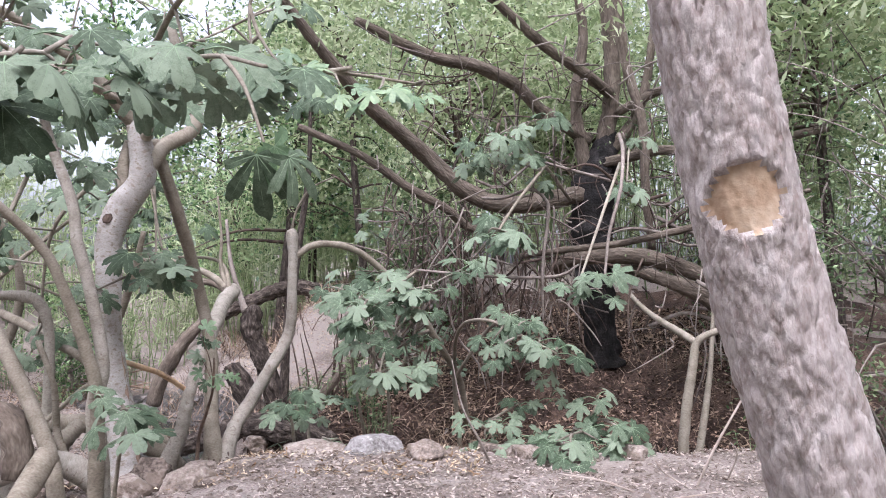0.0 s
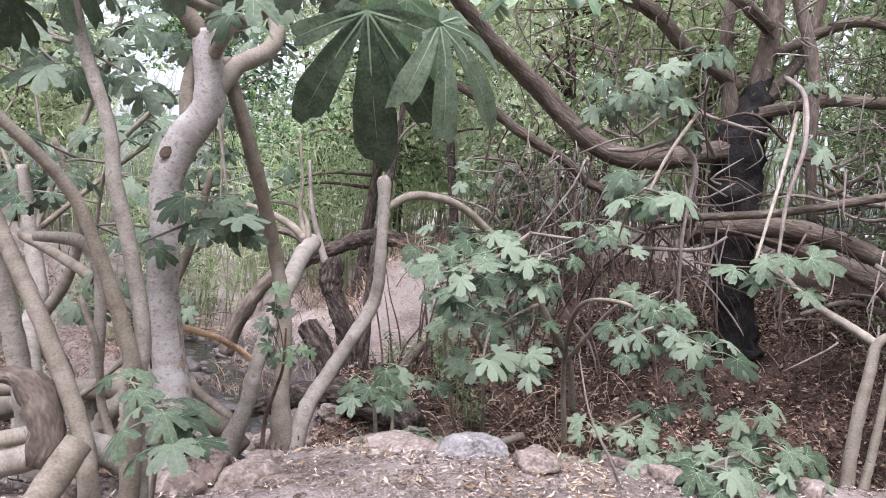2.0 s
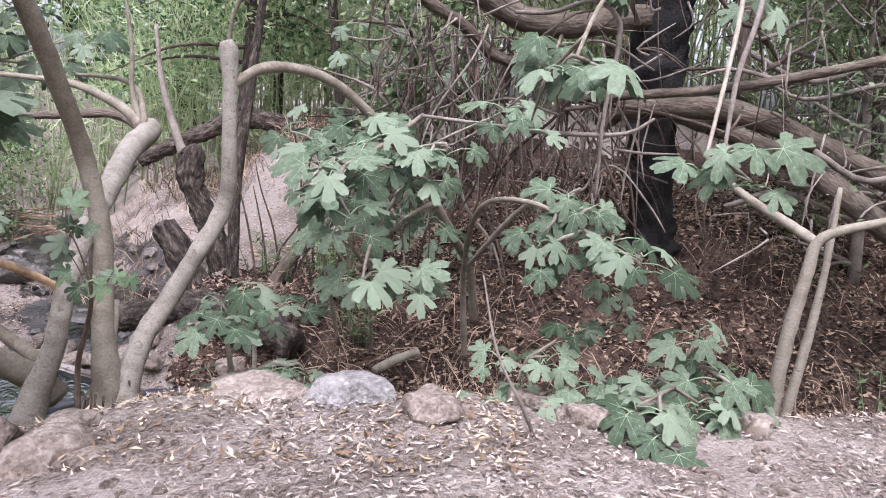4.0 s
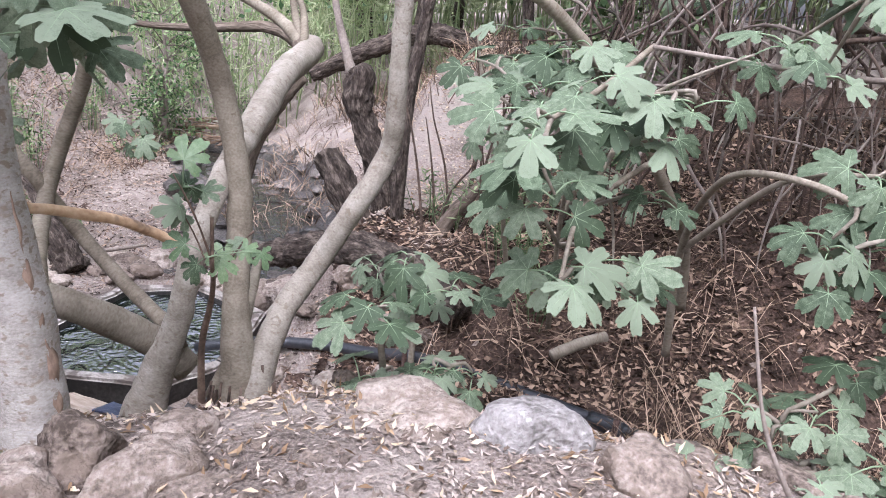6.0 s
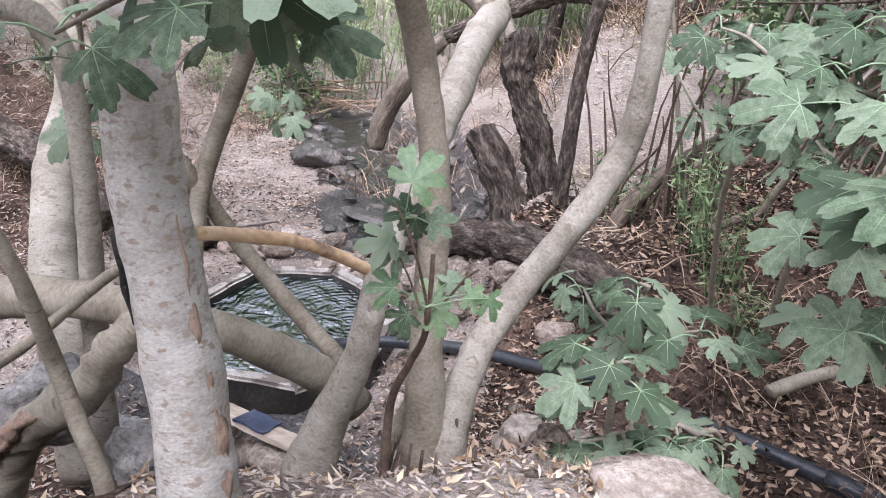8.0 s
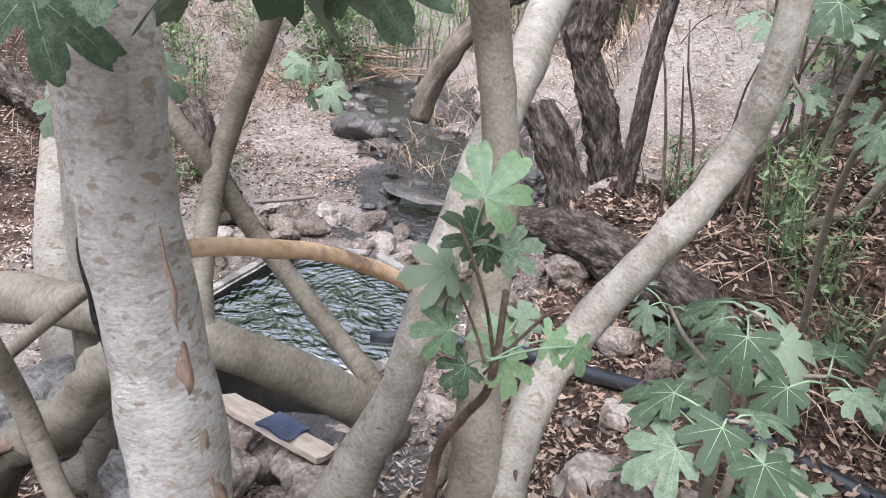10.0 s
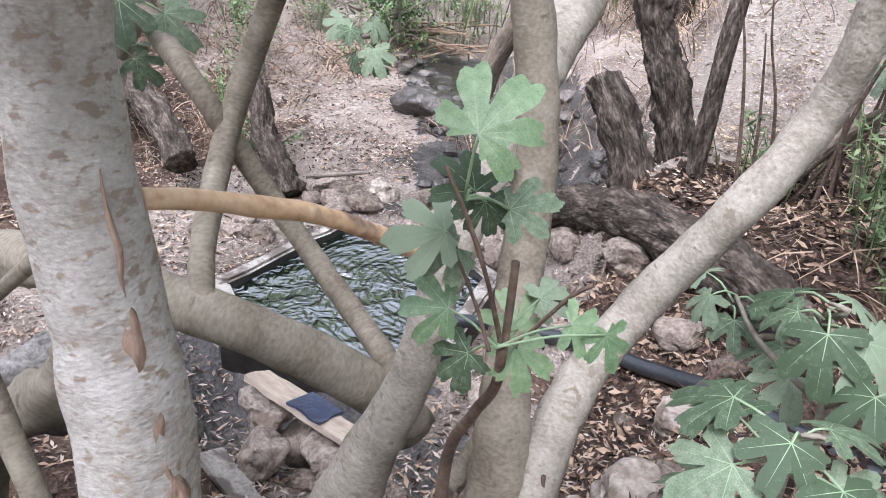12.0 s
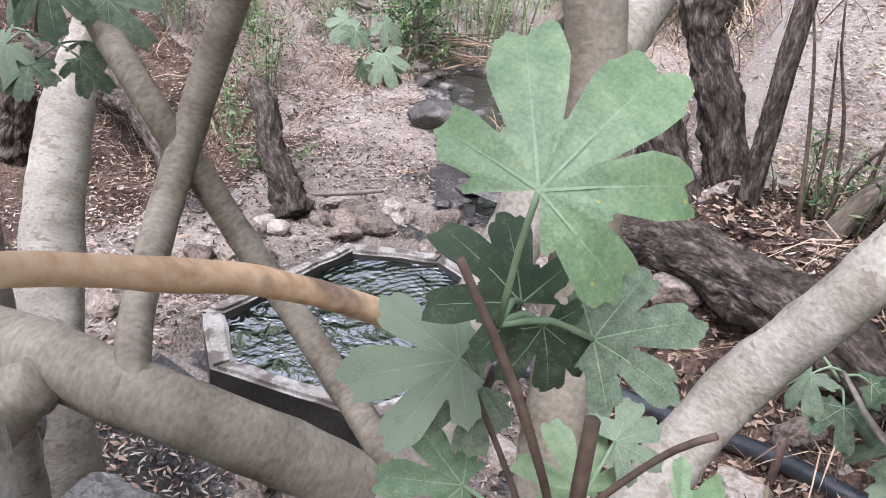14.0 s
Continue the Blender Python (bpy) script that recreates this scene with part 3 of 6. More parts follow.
def fig_leaf_mesh(name, material, seed, droop=0.25, segs=96, lobes=LOBES, web=None):
    """A five-lobed blade, its stalk end at the origin, pointing along y; sunken between the ribs, with pale ribs on top."""
    rng = random.Random(seed)
    lob = [(a + rng.uniform(-5, 5), ln * rng.uniform(0.88, 1.08), w * rng.uniform(0.9, 1.15)) for a, ln, w in lobes]
    verts, faces, idx = [], [], []
    base = web or 0.36 + 0.045 * (seed % 4)

    def lift(x, y):
        r = math.hypot(x, y)
        a = math.degrees(math.atan2(x, y))
        crease = min(abs(a - q[0]) for q in lob) / 22
        return -droop * r * r + 0.05 * r * min(1, crease) + 0.03 * math.sin(x * 7 + seed) * r - 0.10 * x * x

    def reach(a):
        best = base if abs(a) < 112 else base - 0.012 * (abs(a) - 112)
        for q, ln, w in lob:
            d = abs(a - q) / w
            if d < 1.6:
                best = max(best, ln * max(0.0, 1 - (d / 1.32) ** 3.6) ** 0.5 if d < 1.32 else 0)
        return max(0.04, best * (1 + 0.045 * math.sin(a * 0.13 + seed) + 0.04 * math.sin(a * 0.41 + seed * 2) + 0.02 * math.sin(a * 0.9 + seed * 3)))

    verts.append((0, 0, 0))
    rings = (0.45, 0.75, 1.0)
    for k in range(segs + 1):
        a = -135 + 270 * k / segs
        r = reach(a)
        for s in rings:
            w = math.radians(a)
            x, y = r * s * math.sin(w), r * s * math.cos(w)
            verts.append((x, y, lift(x, y)))
    m = len(rings)
    for k in range(segs):
        a, b = 1 + k * m, 1 + (k + 1) * m
        faces.append((0, b, a))
        for j in range(m - 1):
            faces.append((a + j, b + j, b + j + 1, a + j + 1))
    idx += [0] * len(faces)
    for q, ln, w in lob[:5]:
        c, s = math.cos(math.radians(q)), math.sin(math.radians(q))
        k = len(verts)
        for t in (0.0, 0.35, 0.7, 0.9):
            x, y, h = ln * t * s, ln * t * c, 0.010 * (1 - t)
            z = lift(x, y) + 0.006
            verts += [(x - c * h, y + s * h, z), (x + c * h, y - s * h, z)]
        for j in range(3):
            faces.append((k + 2 * j, k + 2 * j + 1, k + 2 * j + 3, k + 2 * j + 2))
            idx.append(1)
    return mesh_from(name, verts, faces, [material, M_vein], True, idx)


LEAVES = [fig_leaf_mesh("leaf", M_fig, s, d) for s, d in ((1, 0.2), (2, 0.35), (3, 0.12), (4, 0.45), (5, 0.28))]
YOUNG = [fig_leaf_mesh("young_leaf", M_fig_young, s, d) for s, d in ((8, 0.15), (12, 0.3), (16, 0.22))]

DEEP = [fig_leaf_mesh("deeply_cut_leaf", M_fig, s, 0.55, lobes=[(0, 1.05, 12), (38, 1.0, 11.5), (-38, 1.0, 11.5), (78, 0.72, 12), (-78, 0.72, 12)], web=0.24) for s in (21, 22)]


def blade(parent, hub, out, up, size, meshes, rng, name="leaf"):
    """One leaf whose stalk meets the blade at hub; out: the way its middle lobe points; up: its upper face."""
    y = Vector(out).normalized()
    z = Vector(up)
    x = y.cross(z).normalized()
    z = x.cross(y)
    m = Matrix((x, y, z)).transposed().to_4x4()
    m.translation = Vector(hub)
    ob = new(name, rng.choice(meshes))
    ob.parent = parent
    ob.matrix_parent_inverse = parent_world(parent).inverted()
    ob.matrix_basis = m @ Matrix.Scale(size, 4)
    return ob


def whorl(parent, soup, tip, n, size, rng, meshes=None, toward=(0, -0.55, 0.85), stalk=0.95, hang=0.0, name="leaf"):
    """A tuft of leaves round a shoot's end, with their stalks."""
    tip = Vector(tip)
    start = rng.uniform(0, 6.28)
    for i in range(n):
        a = start + i * 2.4
        el = rng.uniform(-0.45, 0.35) - hang
        o = Vector((math.cos(a), math.sin(a), el)).normalized()
        s = size * rng.uniform(0.7, 1.2)
        root = tip - Vector((0, 0, 0.02 * i * size * 6))
        hub = root + o * (s * stalk * rng.uniform(0.6, 1.3)) + Vector((0, 0, 0.12 * s))
        up = (Vector(toward) + Vector((rng.uniform(-.45, .45), rng.uniform(-.45, .45), rng.uniform(-.2, .3)))).normalized()
        y = o - up * o.dot(up) * 0.75 + Vector((0, 0, -0.25 - hang))
        blade(parent, hub, y, up, s, meshes or LEAVES, rng, name)
        v, f = tube_data([(*root, 0.0035), (*((root + hub) / 2 + Vector((0, 0, 0.015))), 0.003), (*hub, 0.0025)], 5, 0.05, 0)
        soup.add(v, f, 1)


def fig_bush(label, base, stems, tufts, seed, size=0.13, n=6, meshes=None, category="fig bush", group="", toward=(0, -0.55, 0.85), hang=0.0, stalk=0.95, bark=None, name="fig_bush"):
    """Stems (runs of x, y, z, r) and tufts (x, y, z[, size[, n]]); each tuft is joined to the nearest stem by a twig."""
    rng = random.Random(seed)
    ob = thing(name, label, category, base, group)
    soup = Soup()
    nodes = []
    for s in stems:
        limb("stem", s, bark or M_bark_fig, ob, sides=8, seed=seed)
        nodes += [q.to_3d() for q in spline(s, 0.15)]
    for t in tufts:
        p = Vector(t[:3])
        q = min(nodes, key=lambda w: (w - p).length + max(0, w.z - p.z) * 0.6) if nodes else p + Vector((0, 0, 0.2))
        mid = (p + q) / 2 + Vector((rng.uniform(-.05, .05), rng.uniform(-.05, .05), -0.04 * (p - q).length + 0.03))
        v, f = tube_data([(*q, 0.010), (*mid, 0.008), (*p, 0.005)], 6, 0.06, 0.05)
        soup.add(v, f, 0)
        nodes.append(mid)
        whorl(ob, soup, p, t[4] if len(t) > 4 else n, t[3] if len(t) > 3 else size, rng, meshes, toward, stalk, hang)
    tagged(part("twig_growth", soup.mesh("twig_growth", [M_fig_twig, M_vein]), ob, "thin fig twigs and leaf stalks"), kind="stuff")
    return ob


# ---- fig trees on the bank ----
def foot(pts):
    """Leans the lower stem forward to its foot."""
    return [(x + 0.052 * sm(0.85, -0.05, z), y + 0.042 * sm(0.85, -0.05, z), z, r) for x, y, z, r in pts]


def build_fig_trees():
    a = thing("fig_tree", "fig tree with a pale stout trunk on the bank", "fig tree", (-2.13, 5.53, -0.25), "fig trees on the bank")
    limb("trunk", foot([(-2.12, 5.50, -0.35, 0.15), (-2.13, 5.52, -0.18, 0.118), (-2.15, 5.54, 0.05, 0.099), (-2.18, 5.58, 0.35, 0.092), (-2.22, 5.62, 0.75, 0.086), (-2.24, 5.66, 1.15, 0.084),
                   (-2.25, 5.68, 1.38, 0.086), (-2.19, 5.70, 1.60, 0.095), (-2.05, 5.72, 1.82, 0.090), (-2.05, 5.72, 2.03, 0.08), (-2.08, 5.72, 2.24, 0.074)]),
         M_bark_pale, a, "pale mottled trunk", sides=28, step=0.025, rough=0.05, knots=0.05, seed=1)
    limb("fork", [(-2.02, 5.73, 1.9, 0.06), (-1.91, 5.80, 2.08, 0.054), (-1.79, 5.85, 2.15, 0.049), (-1.73, 5.90, 2.28, 0.047), (-1.84, 6.0, 2.6, 0.042), (-2.0, 6.1, 3.0, 0.034)], M_bark_fig, a, seed=2)
    limb("broken_stub", [(-2.15, 5.72, 1.68, 0.05), (-2.18, 5.74, 1.92, 0.042), (-2.17, 5.79, 2.1, 0.026)], M_bark_fig, a, "reddish broken stub", seed=3)
    limb("branch", [(-2.08, 5.72, 2.2, 0.06), (-2.3, 5.5, 2.5, 0.045), (-2.6, 5.2, 2.75, 0.03), (-2.9, 4.8, 2.9, 0.02)], M_bark_fig, a, seed=4)
    limb("branch", [(-1.54, 4.9, 2.1, 0.03), (-1.56, 4.3, 2.05, 0.02), (-1.66, 4.0, 2.10, 0.021), (-1.84, 3.8, 2.13, 0.02), (-2.02, 3.6, 2.2, 0.018)], M_bark_fig, a, seed=5)
    limb("branch", [(-2.05, 5.74, 2.1, 0.045), (-1.8, 5.4, 2.2, 0.034), (-1.54, 4.9, 2.1, 0.03), (-1.0, 4.4, 2.15, 0.02), (-0.4, 4.0, 2.15, 0.012)], M_bark_fig, a, seed=6)
    ring = new("knot", rock_mesh("knot", (0.035, 0.02, 0.04), M_twig_brown, 9, 3))
    ring.parent = a
    ring.matrix_parent_inverse = parent_world(a).inverted()
    ring.matrix_basis = Matrix.Translation((-2.22, 5.60, 1.56))
    limb("dark_scar", foot([(-2.305, 5.585, 0.60, 0.008), (-2.29, 5.57, 0.52, 0.014), (-2.285, 5.56, 0.44, 0.009), (-2.275, 5.55, 0.36, 0.004)]), M_burnt, a, "black bark scar", sides=8, step=0.02, rough=0.3)
    for k, s in enumerate([[(-2.128, 5.592, 0.66, 0.003), (-2.121, 5.582, 0.57, 0.007), (-2.114, 5.574, 0.50, 0.006), (-2.110, 5.569, 0.45, 0.003)],
                           [(-2.113, 5.571, 0.47, 0.004), (-2.103, 5.562, 0.39, 0.010), (-2.10, 5.557, 0.33, 0.007), (-2.088, 5.548, 0.24, 0.012), (-2.079, 5.541, 0.16, 0.006)],
                           [(-2.078, 5.54, 0.19, 0.006), (-2.066, 5.531, 0.09, 0.012), (-2.052, 5.522, 0.0, 0.010), (-2.04, 5.51, -0.08, 0.004)]]):
        limb("bark_scar", foot([(x - 0.003, y + 0.003, z, r * 1.5) for x, y, z, r in s]), M_scar, a, "strip of bare orange wood", sides=14, step=0.01, rough=0.45, knots=0.8, seed=k)

    c = thing("fig_tree", "fig tree with two diverging grey trunks and dark base", "fig tree", (-1.63, 6.2, -0.45), "fig trees on the bank")
    limb("trunk", [(-1.66, 6.22, -0.55, 0.12), (-1.69, 6.25, -0.3, 0.085), (-1.74, 6.32, 0.05, 0.056), (-1.77, 6.42, 0.35, 0.052), (-1.79, 6.45, 0.6, 0.048), (-1.85, 6.42, 0.95, 0.045), (-1.88, 6.2, 1.35, 0.045),
                   (-1.94, 5.9, 1.85, 0.044), (-1.99, 5.76, 2.1, 0.042)], M_bark_fig, c, sides=18, step=0.03, seed=7)
    limb("trunk", [(-1.64, 6.22, -0.52, 0.11), (-1.63, 6.28, -0.25, 0.07), (-1.60, 6.45, -0.02, 0.056), (-1.51, 6.62, 0.17, 0.052), (-1.35, 6.66, 0.45, 0.047), (-1.25, 6.74, 0.66, 0.046), (-1.215, 6.71, 0.82, 0.041),
                   (-1.205, 6.68, 1.05, 0.038), (-1.20, 6.68, 1.35, 0.04), (-1.21, 6.68, 1.49, 0.05), (-1.22, 6.68, 1.53, 0.03)], M_bark_mid, c, "pale grey lichened trunk", sides=18, step=0.03, knots=0.04, seed=8)
    limb("arching_branch", [(-1.20, 6.69, 1.30, 0.03), (-1.03, 6.75, 1.41, 0.029), (-0.78, 6.85, 1.39, 0.028), (-0.56, 6.98, 1.25, 0.028), (-0.22, 7.25, 0.86, 0.03), (0.02, 7.5, 0.45, 0.03), (0.18, 7.8, 0.14, 0.028), (0.25, 8.0, -0.3, 0.03)],
         M_bark_fig, c, sides=10, seed=9)
    limb("shoot", [(-1.21, 6.68, 1.48, 0.014), (-1.18, 6.66, 1.65, 0.011), (-1.05, 6.6, 1.85, 0.009), (-0.85, 6.6, 1.95, 0.006)], M_bark_fig, c, sides=6)
    soup = Soup()
    rng = random.Random(5)
    for i in range(26):
        w = rng.uniform(0, 6.28)
        x, y = -1.63 + 0.13 * math.cos(w), 6.16 + 0.10 * math.sin(w)
        v, f = tube_data([(x, y, -0.3 + rng.uniform(0, .15), 0.006), (x + .03 * math.cos(w), y + .03 * math.sin(w) - .02, -0.42, 0.005), (x + .07 * math.cos(w), y - .05, -0.55, 0.003)], 5, 0.05, 0.1)
        soup.add(v, f)
    tagged(part("rootlet_growth", soup.mesh("rootlet_growth", [M_twig_brown]), c, "hanging dark rootlets"), kind="stuff")

    d = thing("fig_tree", "fig tree with a thick curved trunk and low leaning limb", "fig tree", (-2.03, 6.17, -0.45), "fig trees on the bank")
    limb("trunk", [(-2.08, 6.12, -0.55, 0.11), (-2.06, 6.13, -0.40, 0.09), (-2.01, 6.16, -0.22, 0.068), (-1.92, 6.18, 0.02, 0.052), (-1.88, 6.25, 0.3, 0.046), (-1.86, 6.45, 0.55, 0.05), (-1.88, 6.85, 0.76, 0.062), (-1.93, 7.25, 0.9, 0.068), (-1.98, 7.65, 0.96, 0.075), (-2.0, 7.8, 1.0, 0.07)],
         M_bark_mid, d, sides=20, step=0.03, seed=10)
    limb("low_limb", [(-2.02, 6.42, -0.33, 0.07), (-2.13, 6.36, -0.20, 0.07), (-2.28, 6.21, -0.04, 0.066), (-2.44, 6.10, 0.06, 0.064), (-2.8, 6.02, 0.10, 0.066), (-3.1, 6.02, 0.05, 0.072), (-3.42, 6.12, -0.08, 0.08), (-3.9, 6.3, -0.25, 0.09), (-4.5, 6.5, -0.55, 0.1)],
         M_bark_fig, d, sides=20, step=0.03, seed=11)
    limb("leaning_branch", [(-2.03, 6.38, -0.22, 0.036), (-2.10, 6.40, -0.13, 0.034), (-2.36, 6.49, 0.0, 0.032), (-2.60, 6.49, 0.24, 0.032), (-2.75, 6.42, 0.50, 0.032), (-3.05, 6.55, 0.62, 0.034), (-3.35, 6.75, 0.72, 0.036), (-3.7, 6.95, 0.82, 0.038), (-4.1, 7.1, 0.95, 0.04)],
         M_bark_fig, d, sides=14, seed=12)
    limb("upright_branch", [(-2.42, 6.08, 0.04, 0.034), (-2.50, 6.14, 0.16, 0.033), (-2.65, 6.38, 0.33, 0.034), (-2.65, 6.50, 0.55, 0.034), (-2.53, 6.53, 0.86, 0.032), (-2.40, 6.45, 1.15, 0.028), (-2.3, 6.4, 1.5, 0.02)],
         M_bark_fig, d, sides=14, seed=13)
    pb = limb("peeled_branch", [(-1.90, 6.27, 0.29, 0.018), (-1.965, 6.14, 0.385, 0.019), (-2.03, 6.0, 0.47, 0.0195), (-2.085, 5.86, 0.525, 0.019), (-2.12, 5.75, 0.565, 0.018), (-2.13, 5.67, 0.588, 0.0175)], M_peeled, d, "bare peeled branch with scraps of bark", sides=16, step=0.02, rough=0.08)
    limb("cross_branch", [(-1.85, 6.3, -0.38, 0.03), (-1.78, 6.42, -0.15, 0.028), (-1.80, 6.6, 0.02, 0.026), (-1.84, 6.75, 0.1, 0.02)], M_bark_fig, d, sides=10)
    for k, q in enumerate([[(-1.97, 7.62, 0.95, 0.055), (-2.08, 7.78, 1.02, 0.042), (-2.26, 7.8, 1.08, 0.034), (-2.6, 7.8, 1.05, 0.026), (-2.94, 7.8, 1.03, 0.02), (-3.3, 7.8, 1.05, 0.014)],
                           [(-2.0, 7.74, 0.98, 0.045), (-2.2, 7.8, 1.13, 0.034), (-2.47, 7.8, 1.25, 0.025), (-2.72, 7.8, 1.28, 0.02), (-3.1, 7.8, 1.3, 0.014)],
                           [(-2.02, 7.74, 1.0, 0.03), (-2.1, 7.8, 1.15, 0.022), (-2.12, 7.8, 1.3, 0.018), (-2.11, 7.8, 1.5, 0.014), (-2.15, 7.8, 1.9, 0.01)]]):
        limb("branch", q, M_bough if k == 0 else M_bark_fig, d, sides=9, seed=90 + k)
    limb("branch", [(-1.97, 7.6, 0.95, 0.03), (-2.1, 7.9, 1.2, 0.02), (-2.3, 8.1, 1.3, 0.016), (-2.7, 8.3, 1.32, 0.012)], M_bark_fig, d, sides=8)

    p = thing("fig_tree", "large pale fig trunk standing beyond the low limb", "fig tree", (-3.5, 6.6, -1.0), "fig trees on the bank")
    limb("trunk", [(-3.48, 6.55, -1.2, 0.13), (-3.58, 6.6, -0.75, 0.11), (-3.80, 6.8, -0.45, 0.11), (-3.96, 7.0, -0.11, 0.105), (-4.09, 7.2, 0.15, 0.09), (-4.15, 7.4, 0.44, 0.075), (-4.3, 7.5, 0.9, 0.06), (-4.4, 7.5, 1.5, 0.05)], M_bark_mid, p, sides=18, seed=14)
    limb("branch", [(-4.1, 7.25, 0.2, 0.05), (-3.85, 7.3, 0.6, 0.045), (-3.7, 7.2, 1.1, 0.035), (-3.8, 7.0, 1.7, 0.025)], M_bark_fig, p, sides=10)

    l = thing("fig_tree", "many-stemmed fig tree with tangled low limbs", "fig tree", (-2.9, 5.3, -0.2), "fig trees on the bank")
    for i, s in enumerate([
            [(-2.75, 5.35, -0.2, 0.07), (-2.83, 5.3, 0.38, 0.058), (-2.93, 5.25, 0.93, 0.05), (-3.03, 5.2, 1.41, 0.046), (-3.15, 5.15, 1.84, 0.042), (-3.25, 5.1, 2.2, 0.034)],
            [(-2.22, 4.95, -0.05, 0.05), (-2.30, 5.0, 0.19, 0.046), (-2.53, 5.05, 0.64, 0.043), (-2.8, 5.1, 1.08, 0.039), (-2.98, 5.15, 1.37, 0.036)],
            [(-1.79, 4.510000000000001, -0.25, 0.0481), (-1.79, 4.53, 0.5, 0.037), (-1.83, 4.5, 0.78, 0.033), (-1.93, 4.42, 1.15, 0.027), (-2.01, 4.35, 1.35, 0.025), (-2.19, 4.2, 1.59, 0.022), (-2.34, 4.13, 1.78, 0.021), (-2.56, 4.05, 1.9, 0.018)],
            [(-1.79, 4.550000000000001, -0.25, 0.0676), (-1.79, 4.57, 0.13, 0.052), (-1.82, 4.57, 0.5, 0.046), (-1.78, 4.57, 0.72, 0.036), (-1.83, 4.53, 1.1, 0.032), (-1.89, 4.5, 1.37, 0.031), (-1.92, 4.5, 1.58, 0.028), (-2.04, 4.5, 1.9, 0.026), (-2.11, 4.5, 2.2, 0.018)],
            [(-3.3, 5.6, -0.3, 0.06), (-3.37, 5.6, 0.22, 0.05), (-3.46, 5.6, 0.74, 0.043), (-3.62, 5.6, 1.22, 0.033), (-3.71, 5.6, 1.71, 0.026), (-3.77, 5.6, 2.1, 0.018)],
            [(-3.5, 5.9, -0.2, 0.06), (-3.63, 5.9, 0.14, 0.05), (-3.92, 5.9, 0.6, 0.047), (-4.09, 5.9, 1.04, 0.04), (-4.25, 5.9, 1.6, 0.035)],
            [(-2.9, 6.1, -0.4, 0.05), (-2.86, 6.1, 0.6, 0.036), (-2.92, 6.1, 0.93, 0.042), (-3.02, 6.05, 1.01, 0.042), (-3.25, 6.0, 1.02, 0.03)],
            [(-2.85, 5.6, 0.20, 0.04), (-2.95, 5.6, 0.20, 0.048), (-3.33, 5.55, 0.15, 0.045), (-3.66, 5.5, 0.04, 0.042), (-4.1, 5.4, -0.15, 0.04)],
            [(-2.45, 5.1, 0.15, 0.04), (-2.75, 5.0, 0.08, 0.042), (-3.03, 5.0, 0.02, 0.042), (-3.51, 5.0, -0.05, 0.046), (-4.0, 5.0, -0.15, 0.05)],
            [(-1.98, 5.3, -0.25, 0.08), (-2.19, 5.2, -0.02, 0.08), (-2.38, 5.1, 0.06, 0.075), (-2.67, 5.0, -0.02, 0.066), (-3.0, 4.9, -0.14, 0.06)],
            [(-3.3, 5.45, -0.1, 0.07), (-3.46, 5.2, 0.14, 0.066), (-3.5, 5.0, 0.4, 0.058), (-3.6, 4.8, 0.8, 0.04)]]):
        x, y, z, r = s[0]
        if height(x, y) < z and i not in (7, 8):
            s = [(x, y, height(x, y) - 0.06, r * 1.25)] + s
        limb("stem", s, M_bark_fig if i % 3 else M_bark_mid, l, sides=12, seed=20 + i)
    limb("leaning_stem", [(-2.40, 5.6, -0.75, 0.034), (-2.42, 5.6, -0.25, 0.03), (-2.47, 5.6, -0.08, 0.027), (-2.55, 5.61, 0.13, 0.025), (-2.53, 5.55, 0.33, 0.022), (-2.53, 5.5, 0.5, 0.02), (-2.6, 5.45, 0.75, 0.018)], M_bark_fig, l, sides=10)
    limb("leaning_stem", [(-2.36, 5.76, 0.46, 0.015), (-2.46, 5.72, 0.38, 0.016), (-2.57, 5.67, 0.27, 0.016), (-2.68, 5.61, 0.16, 0.017), (-2.95, 5.5, -0.05, 0.018)], M_bark_fig, l, sides=10)
    limb("broken_stump", [(-2.83, 5.1, 0.38, 0.035), (-2.66, 5.07, 0.38, 0.06), (-2.52, 5.02, 0.30, 0.085), (-2.46, 4.98, 0.16, 0.08), (-2.47, 4.95, 0.0, 0.06)], M_bough, l, "splintered reddish broken stump", sides=14, rough=0.25, knots=0.2)

    limb("root_arch", [(-3.12, 5.78, -0.8, 0.06), (-3.02, 5.83, -0.44, 0.064), (-2.88, 5.84, -0.26, 0.07), (-2.74, 5.87, -0.15, 0.068), (-2.64, 5.92, 0.02, 0.06), (-2.57, 6.0, 0.10, 0.05)], M_bark_fig, l, "arching root with splintered bark", sides=18, step=0.025, rough=0.14, knots=0.15, seed=41)
    limb("splintered_wood", [(-3.10, 5.75, -0.62, 0.012), (-3.05, 5.775, -0.42, 0.034), (-2.93, 5.785, -0.27, 0.030), (-2.82, 5.80, -0.19, 0.010)], M_scar, l, "torn reddish wood on the root", sides=12, step=0.012, rough=0.5, knots=0.7, seed=42)
    lg = thing("cut_log", "pale sawn log leaning on the roots", "log", (-2.2, 4.55, -0.15))
    limb("log_body", [(-2.24, 4.36, -0.16, 0.062), (-2.21, 4.5, -0.03, 0.063), (-2.19, 4.6, 0.06, 0.065), (-2.16, 4.75, 0.2, 0.064)], M_bark_fig, lg, sides=16)


build_fig_trees()


